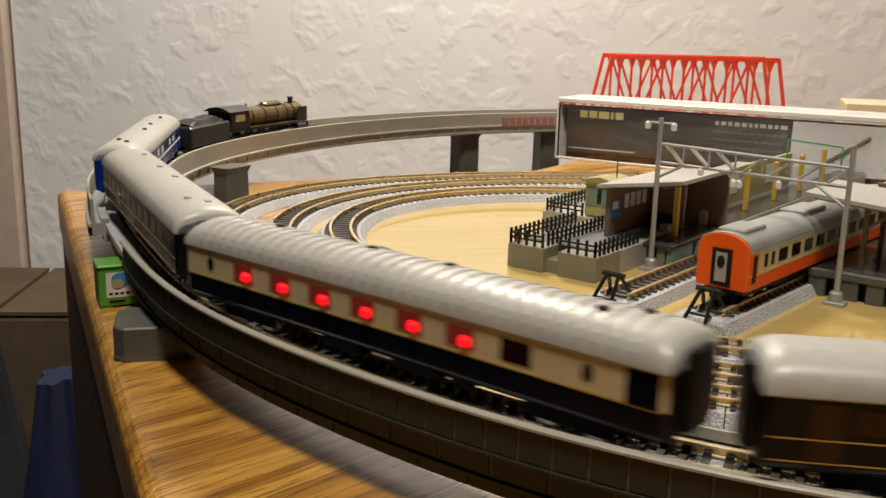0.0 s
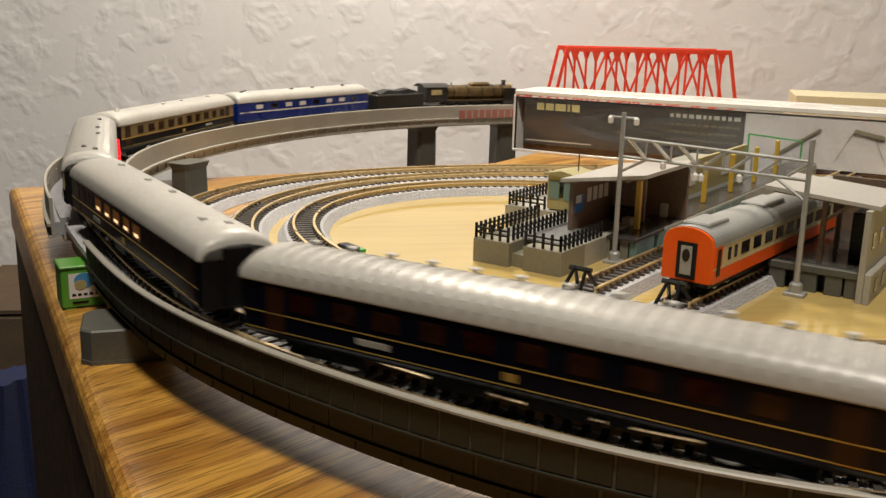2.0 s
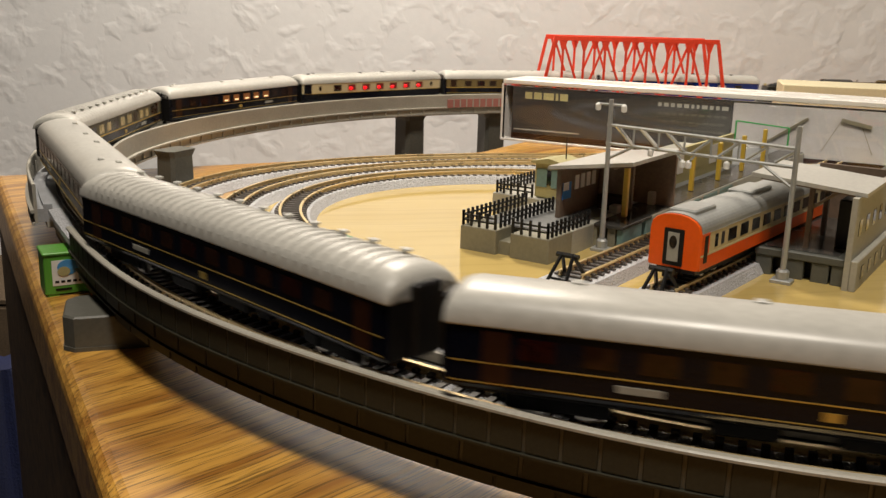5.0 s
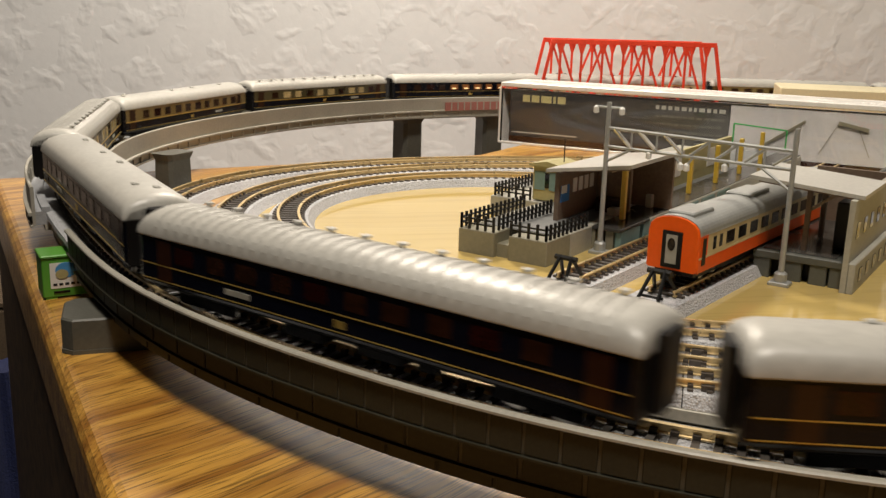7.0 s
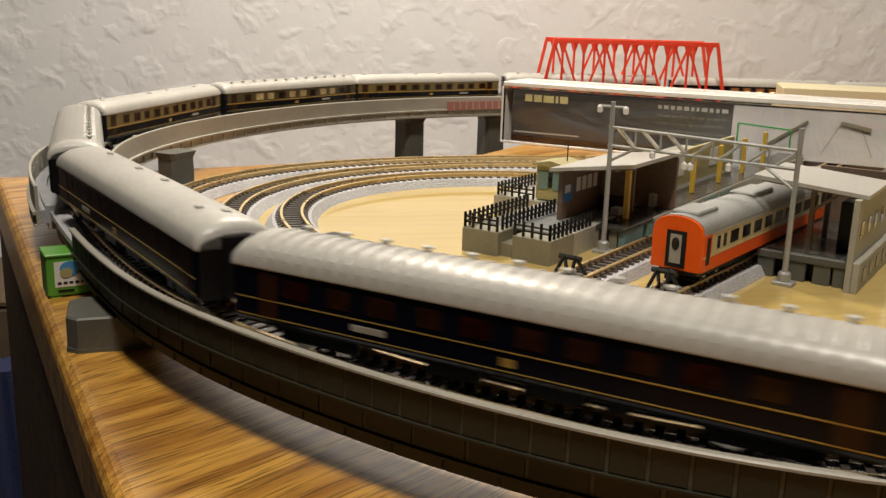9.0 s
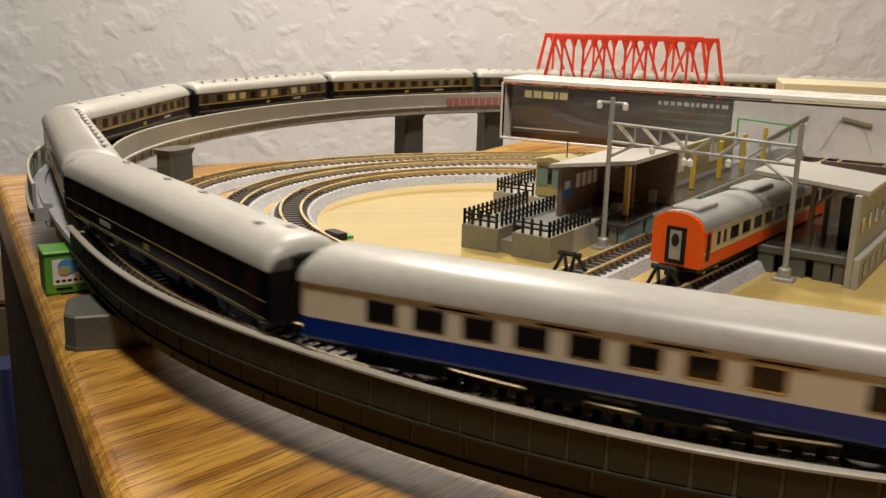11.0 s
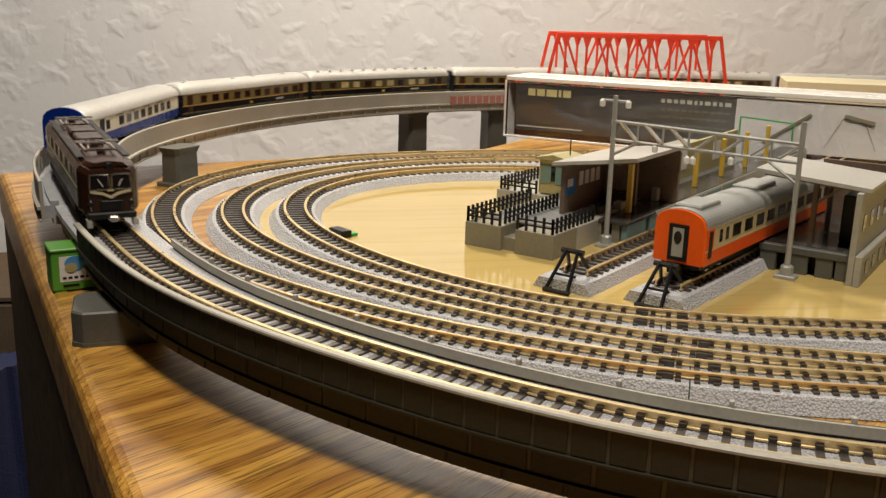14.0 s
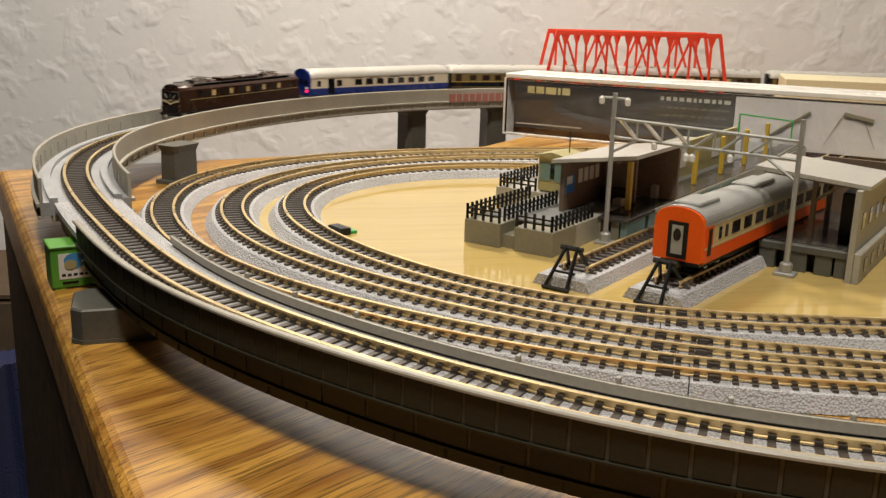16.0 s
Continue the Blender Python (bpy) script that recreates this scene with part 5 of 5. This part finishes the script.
# catenary gantry
gan = stn("catenary_gantry", "grey steel catenary gantry spanning the platform tracks", "gantry", 0, 0)
GX0, GX1, GY = 0.62, 7.86, 3.45
for x, h in ((GX0, 6.15), (GX1, 5.75)):
    mast = part("mast", Shape().lathe([(0.115, 0.3), (0.10, 2.5), (0.095, h)], "z", 10, (x, GY, 0)), M["steel"], gan)
    part("mast_foot", Shape().box(x - 0.38, GY - 0.3, 0, x + 0.38, GY + 0.3, 0.16, 0.03).lathe([(0.24, 0.16), (0.24, 0.45), (0.17, 0.52)], "z", 10, (x, GY, 0)), M["steel"], mast)
for z0, z1 in ((5.15, 4.95), (4.45, 4.35)):
    part("chord", Shape().rod((GX0 - 0.1, GY, z0 if z0 > 5 else 4.42), (GX1, GY, z1 if z0 > 5 else 4.28), 0.07, 6), M["steel"], gan)
NB_ = 7
for i in range(NB_):
    xa = GX0 + (GX1 - GX0) * (i + 0.3) / NB_
    xb = GX0 + (GX1 - GX0) * (i + 1.0) / NB_
    up = 5.13 - 0.2 * (i + 0.3) / NB_
    if i < 3:
        part("brace", Shape().rod((xa, GY, up), (xb, GY, 4.42), 0.08, 6), M["silver" if i < 3 else "steel"], gan, "bright diagonal brace")
    else:
        part("brace", Shape().rod((xa, GY, 4.38), (xb, GY, up - 0.05), 0.06, 6), M["steel"], gan)
    part("upright", Shape().rod((xb, GY, 4.36), (xb, GY, up), 0.045, 6), M["steel"], gan)
part("knee_brace", Shape().rod((GX0, GY, 3.8), (GX0 + 1.1, GY, 4.4), 0.06, 6), M["steel"], gan)
part("knee_brace", Shape().rod((GX1, GY, 3.5), (GX1 - 1.2, GY, 4.3), 0.06, 6), M["steel"], gan)
part("cross_arm", Shape().rod((GX0 - 0.6, GY, 5.95), (GX0 + 0.6, GY, 5.95), 0.05, 6), M["steel"], gan)
for x, z in ((GX0 - 0.55, 5.8), (GX0 + 0.55, 5.8), (2.4, 4.2), (3.7, 3.9), (3.95, 3.9), (5.4, 4.05)):
    part("insulator", Shape().lathe([(0.04, 0.2), (0.12, 0.12), (0.12, -0.08), (0.05, -0.12)], "z", 8, (x, GY, z)), M["paper"], gan, "white insulator")
part("drop_bracket", Shape().rod((3.4, GY, 4.38), (3.7, GY, 4.0), 0.05, 6).rod((4.2, GY, 4.38), (3.95, GY, 4.0), 0.05, 6), M["steel"], gan)
part("wire_frame", Shape().rod((5.6, GY, 4.95), (5.6, GY, 5.75), 0.035, 4).rod((5.6, GY, 5.75), (7.5, GY, 5.65), 0.035, 4).rod((7.5, GY, 5.65), (7.5, GY, 4.9), 0.035, 4), M["greenwire"], gan, "bright green wire frame")


def siding(lx, ly, length, extra, label):
    t = stn("siding_track", label, "railway track", lx, ly, 0, extra, "siding tracks")
    pts = [(0, 0.5 * i, math.pi / 2) for i in range(int(length / 0.5) + 1)]
    part("roadbed", sweep([(-1.12, 0.022), (-0.9, 0.40), (0.9, 0.40), (1.12, 0.022)], pts), M["ballast"], t, "pale grey ballast bed")
    rails(pts[2:], ZT, t)
    sleepers(pts[2:], ZT, t, 0.46, lambda x, y: y < 14)
    b = stn("buffer_stop", "black model buffer stop at the siding end", "buffer stop", lx, ly, 0, extra, "buffer stops")
    for x in (-0.42, 0.42):
        part("strut", Shape().rod((x, -0.35, 0.1), (x * 0.5, 0.7, 1.35), 0.07, 6), M["black"], b)
        part("back_strut", Shape().rod((x * 0.5, 0.7, 1.35), (x, 1.35, 0.45), 0.07, 6), M["black"], b)
    part("cross_beam", Shape().rod((-0.42, 0.7, 1.3), (0.42, 0.7, 1.3), 0.1, 6), M["black"], b)
    part("foot_beam", Shape().rod((-0.5, -0.35, 0.1), (0.5, -0.35, 0.1), 0.08, 6), M["black"], b)
    part("tie", Shape().rod((-0.42, 0.2, 0.55), (0.42, 0.2, 0.55), 0.05, 6), M["black"], b)
    return t


siding(2.15, -3.4, 40, -1.5, "short siding on pale ballast beside the platform")
siding(5.35, -3.0, 40, -4.0, "siding on pale ballast under the orange car")


def orange_coach():
    car = stn("orange_carriage", "orange and cream parked carriage with silver roof", "railway carriage", 5.40, -1.35, ZT, -4.0)
    L, w, ev, tp = 15.2, 0.93, 1.78, 2.36
    ring = section(w, 0.52, ev, tp)
    part("end_wall", Shape().loft([[(y * k, x, z) for y, z in ring] for x, k in ((0.0, 0.95), (0.1, 1.0))][::-1]), M["orange"], car, "orange-red end wall")
    part("lower_body", Shape().box(-w, 0.1, 0.52, w, L, 0.98), M["orange"], car)
    part("stripe", Shape().box(-w - 0.005, 0.12, 0.98, w + 0.005, L, 1.06), M["cream"], car)
    part("upper_body", Shape().box(-w + 0.005, 0.1, 1.06, w - 0.005, L, ev), M["cream"], car)
    part("corner", Shape().box(w - 0.3, 0.1, 1.06, w + 0.008, 0.75, ev), M["orange"], car)
    part("roof", Shape().loft([[(y, x, z) for y, z in [(-w - 0.01, ev - 0.02)] + [(-w * math.cos(math.pi * i / 20), ev + (tp + 0.02 - ev) * math.sin(math.pi * i / 20) ** 0.8) for i in range(21)] + [(w + 0.01, ev - 0.02)]] for x in (0.12, L)][::-1]), M["steel"], car, "silver-grey roof")
    for y0, y1 in ((0.5, 2.2), (5.5, 7.6)):
        part("roof_unit", Shape().box(-0.48, y0, tp - 0.12, 0.48, y1, tp + 0.1, 0.05), M["steel"], car)
    door = part("end_door", Shape().box(-0.36, -0.05, 0.6, 0.36, 0.0, 1.86, 0.02), M["under"], car, "black gangway door")
    part("door_panel", Shape().box(-0.2, -0.07, 0.75, 0.2, -0.05, 1.74), M["concrete2"], door)
    part("door_window", Shape().loft([[(0.14 * math.cos(t), y, 1.42 + 0.22 * math.sin(t)) for t in (2 * math.pi * k / 14 for k in range(14))] for y in (-0.085, -0.07)][::-1]), M["pane"], door)
    part("side_door", Shape().box(w, 0.35, 0.75, w + 0.02, 0.62, 1.68), M["black"], car)
    xs = [1.35, 1.9] + [2.75 + 1.12 * i for i in range(10)]
    for i, x in enumerate(xs):
        d = 0.12 if i < 2 else 0.36
        for sg in (-1, 1):
            part("window", Shape().box(min(sg * (w - 0.004), sg * (w + 0.012)), x - d, 1.18, max(sg * (w - 0.004), sg * (w + 0.012)), x + d, 1.62), M["pane"], car)
    part("underframe", Shape().box(-0.7, 0.3, 0.3, 0.7, L - 0.3, 0.52).box(-0.6, 3, 0.12, 0.6, 8, 0.3), M["under"], car)
    part("coupler", Shape().box(-0.15, -0.45, 0.25, 0.15, 0.1, 0.45, 0.03), M["under"], car)
    for y in (2.0, 12.6):
        b = part("bogie", BOGIE, None, car, at=pose(0, y * C, 0, 0, 0, 90))
        for d in (-0.55, 0.55):
            part("wheelset", WHEELS, None, b, at=pose(d * C, 0, 0))
    return car


orange_coach()

# ---- boxes behind the station ----
case = thing("display_case", "clear plastic model case with charcoal printed sleeve", "plastic case", 4.38, 71.3, 0.022, math.degrees(math.atan2(-12.04, 23.28)))
CL, CH, CD = 38.0, 4.15, 4.6
for nm, b6 in (("bottom_pane", (0, 0, 0, CL, CD, 0.12)), ("top_pane", (0, 0, CH - 0.12, CL, CD, CH)), ("end_pane", (0, 0, 0.123, 0.12, CD, CH - 0.123)), ("end_pane", (CL - 0.12, 0, 0.123, CL, CD, CH - 0.123)), ("front_pane", (0.123, 0, 0.123, CL - 0.123, 0.06, CH - 0.123))):
    part(nm, Shape().box(*b6), M["acrylic"], case, "clear acrylic pane").visible_shadow = False
part("top_rim", Shape().box(-0.06, -0.06, CH + 0.002, CL + 0.06, CD + 0.06, CH + 0.34, 0.05), M["whitecard"], case, "white lid rim")
part("end_rim", Shape().box(-0.16, -0.04, 0, -0.01, CD, CH, 0.03), M["whitecard"], case)
part("bottom_rim", Shape().box(-0.05, -0.18, 0.0, CL, -0.065, 0.16, 0.02), M["whitecard"], case)
sleeve = part("sleeve", Shape().box(0.7, 0.09, 0.62, 16.6, 4.0, CH - 0.2), M["sleeve"], case, "charcoal printed sleeve")
part("sleeve_base", Shape().box(0.7, 0.09, 0.2, CL - 1, 4.0, 0.60), M["brown"], case)
part("insert", Shape().box(16.65, 0.09, 0.64, 36, 4.0, CH - 0.25), M["card"], case, "pale grey printed insert")
rnd = random.Random(3)
x = 1.7
for wd in (0.55, 0.6, 0.8, 0.2, 0.6):
    part("logo_bar", Shape().box(x, 0.075, 3.15, x + wd, 0.09, 3.65), M["hut"], sleeve)
    x += wd + 0.14
for row in range(4):
    xx = 11.6
    while xx < 16.2:
        wd = rnd.uniform(0.18, 0.42)
        part("print_bar", Shape().box(xx, 0.075, 3.3 - row * 0.52, xx + wd, 0.09, 3.3 - row * 0.52 + (0.26 if row == 0 else 0.13)), M["pier" if row else "concrete2"], sleeve)
        xx += wd + 0.16
part("print_bar", Shape().box(0.9, 0.075, 0.85, 6.0, 0.09, 0.93), M["concrete2"], sleeve)
part("print_shape", Shape().rod((18.6, 0.07, 1.2), (21.4, 0.07, 3.2), 0.13, 4), M["concrete"], case)
part("print_shape", Shape().rod((23.4, 0.07, 3.25), (25.2, 0.07, 2.9), 0.16, 4).rod((23.4, 0.07, 3.2), (22.4, 0.07, 1.2), 0.03, 4).rod((24.6, 0.07, 3.0), (25.4, 0.07, 1.2), 0.03, 4), M["concrete"], case)
box2 = solid("cream_box", Shape().box(0, 0, 0, 36, 6, 4.5, 0.08), M["straw"], "long cream cardboard box standing on the table", "box")
box2.matrix_basis = pose(26.0 * C, 74.2 * C, 0, 0, 0, -14)

# ---- small things on the table ----
cont = thing("container", "small green container with white picture panel", "container", -12.62, 29.5, 0, 30)
part("body", Shape().box(-0.02, 0, 0.06, 1.75, 1.2, 1.42, 0.03), M["green"], cont)
part("roof_edge", Shape().box(-0.05, -0.03, 1.36, 1.78, 1.23, 1.46, 0.03), M["green"], cont)
part("skid", Shape().box(0.05, 0.02, 0, 0.4, 1.18, 0.06).box(1.35, 0.02, 0, 1.7, 1.18, 0.06), M["green"], cont)
part("panel", Shape().box(0.22, -0.012, 0.35, 1.25, 0, 1.2), M["paper"], cont, "white picture panel")
part("globe", Shape().loft([[(0.72 + 0.34 * math.cos(t), y, 0.95 + 0.26 * math.sin(t)) for t in (2 * math.pi * k / 16 for k in range(16))] for y in (-0.022, -0.012)][::-1]), M["skyblue"], cont)
part("leaf_patch", Shape().loft([[(0.58 + 0.2 * math.cos(t), y, 0.82 + 0.16 * math.sin(t)) for t in (2 * math.pi * k / 12 for k in range(12))] for y in (-0.03, -0.022)][::-1]), M["hut"], cont)
for i in range(5):
    part("text_bar", Shape().box(0.3 + i * 0.18, -0.02, 0.44, 0.42 + i * 0.18, -0.012, 0.52), M["under"], cont)
part("text_bar", Shape().box(0.3, -0.02, 0.18, 0.8, -0.012, 0.26), M["under"], cont)

gbox = thing("relay_box", "small dark grey box beside the viaduct", "box", 11.2, 18.2, 0, 0)
part("body", Shape().box(-1.0, -0.6, 0, 3.4, 0.6, 2.35, 0.06), M["pier"], gbox)
part("lid", Shape().box(-1.02, -0.62, 2.35, 3.42, 0.62, 2.42, 0.02), M["pier"], gbox)

feeder = thing("rail_feeder", "small green and black rail feeder between the tracks", "connector", -4.3, 38.4, 0.022, -50)
part("plug", Shape().box(-0.5, -0.25, 0, 0.5, 0.25, 0.3, 0.03), M["black"], feeder)
part("tab", Shape().box(-0.2, 0.25, 0, 0.4, 0.6, 0.12), M["greenwire"], feeder)
feeder2 = thing("rail_feeder", "small black rail feeder between the outer tracks", "connector", -8.6, 37.6, 0.022, -52)
part("plug", Shape().box(-0.5, -0.25, 0, 0.5, 0.25, 0.3, 0.03), M["black"], feeder2)

# ---- clutter below the table edge ----


def heap(name, label, category, material, x, y, z, sx, sy, sz, seed):
    s = Shape()
    rings = []
    rn = random.Random(seed)
    for i in range(25):
        t = i / 24
        r = math.cos(t * 1.35)
        ring = []
        for k in range(48):
            a = 2 * math.pi * k / 48
            w_ = 1 + 0.45 * noise.noise((math.cos(a) * 2, math.sin(a) * 2, t * 3 + seed))
            ring.append((math.cos(a) * sx * r * w_, math.sin(a) * sy * r * w_, sz * t))
        rings.append(ring)
    s.loft(rings)
    ob = solid(name, s, material, label, category)
    ob.matrix_basis = pose(x * C, y * C, z * C)
    return ob


heap("blue_cloth", "crumpled dark blue cloth below the table edge", "cloth", M["cloth"], -30.0, 61, -72, 6, 9, 57, 3)
heap("black_bag", "black cloth bag standing on the floor", "bag", M["bag"], -41, 64, -72, 11, 12, 64, 8)
crate = thing("cardboard_box", "worn brown cardboard box on the floor by the wall", "box", -46, 87, -72, 8)
part("body", Shape().box(-11, -8, 0, 11, 8, 55, 0.4), M["cardboard"], crate)
part("flap", Shape().box(-11, -8, 55.05, -0.3, 8, 55.4), M["cardboard"], crate)
part("flap", Shape().box(0.3, -8, 55.05, 11, 8, 55.4), M["cardboard"], crate)

# ---- motion ----
# travel of the train in centimetres along the viaduct
TRAVEL = [(0.0, 0.0), (1.5, 18.7), (3.5, 43.4), (7.0, 84.6), (9.0, 109.3), (12.5, 154.12), (14.5, 181.4), (16.0, 202.1)]
_tt = [a for a, b in TRAVEL]
_td = [b for a, b in TRAVEL]


def travel(t):
    """Smooth travel through the rows (monotone cubic)."""
    n = len(_tt)
    d = [(_td[i + 1] - _td[i]) / (_tt[i + 1] - _tt[i]) for i in range(n - 1)]
    m = [d[0]] + [(d[i - 1] + d[i]) / 2 for i in range(1, n - 1)] + [d[-1]]
    i = min(n - 2, max(0, next((k for k in range(n - 1) if t <= _tt[k + 1]), n - 2)))
    h = _tt[i + 1] - _tt[i]
    u = (t - _tt[i]) / h
    return ((2 * u ** 3 - 3 * u ** 2 + 1) * _td[i] + (u ** 3 - 2 * u ** 2 + u) * h * m[i] + (-2 * u ** 3 + 3 * u ** 2) * _td[i + 1] + (u ** 3 - u ** 2) * h * m[i + 1])


PITCH = 14.0
GAP0 = -0.4                                # the gap between tender and first carriage at the start


def ride(centre, reach):
    """The pose of a vehicle whose bogies run at centre +- reach; its front faces the way of increasing length."""
    a, b = on_v(centre - reach), on_v(centre + reach)
    m = (a + b) / 2
    d = b - a
    return pose(m.x * C, m.y * C, ZV * C, 0, 0, math.degrees(math.atan2(d.y, d.x)))


def run(vehicle, offset, reach, flip=False):
    rows = []
    for i in range(0, 81):
        t = i * 0.2
        m = ride(offset - travel(t), reach)
        rows.append((t, m @ pose(0, 0, 0, 0, 0, 180) if flip else m))
    walk(vehicle, rows)


# play in the couplings: how far each carriage hangs back, in centimetres
SLACK = [0.0, 0.0, 0.0, 0.1, 0.5, 0.75, 0.35, 0.4, 0.6, 0.9, 1.0, 0.75, 0.45]


def motions():
    for i, car in enumerate(ORDER):
        run(car, GAP0 + PITCH * (i + 0.5) + SLACK[i], 4.55)
    run(electric, GAP0 + PITCH * 13 + 7.5, 3.9)
    run(coal_tender, GAP0 - 2.75, 1.3, True)
    run(steam, GAP0 - 9.65 + 0.1, 2.0, True)


motions()
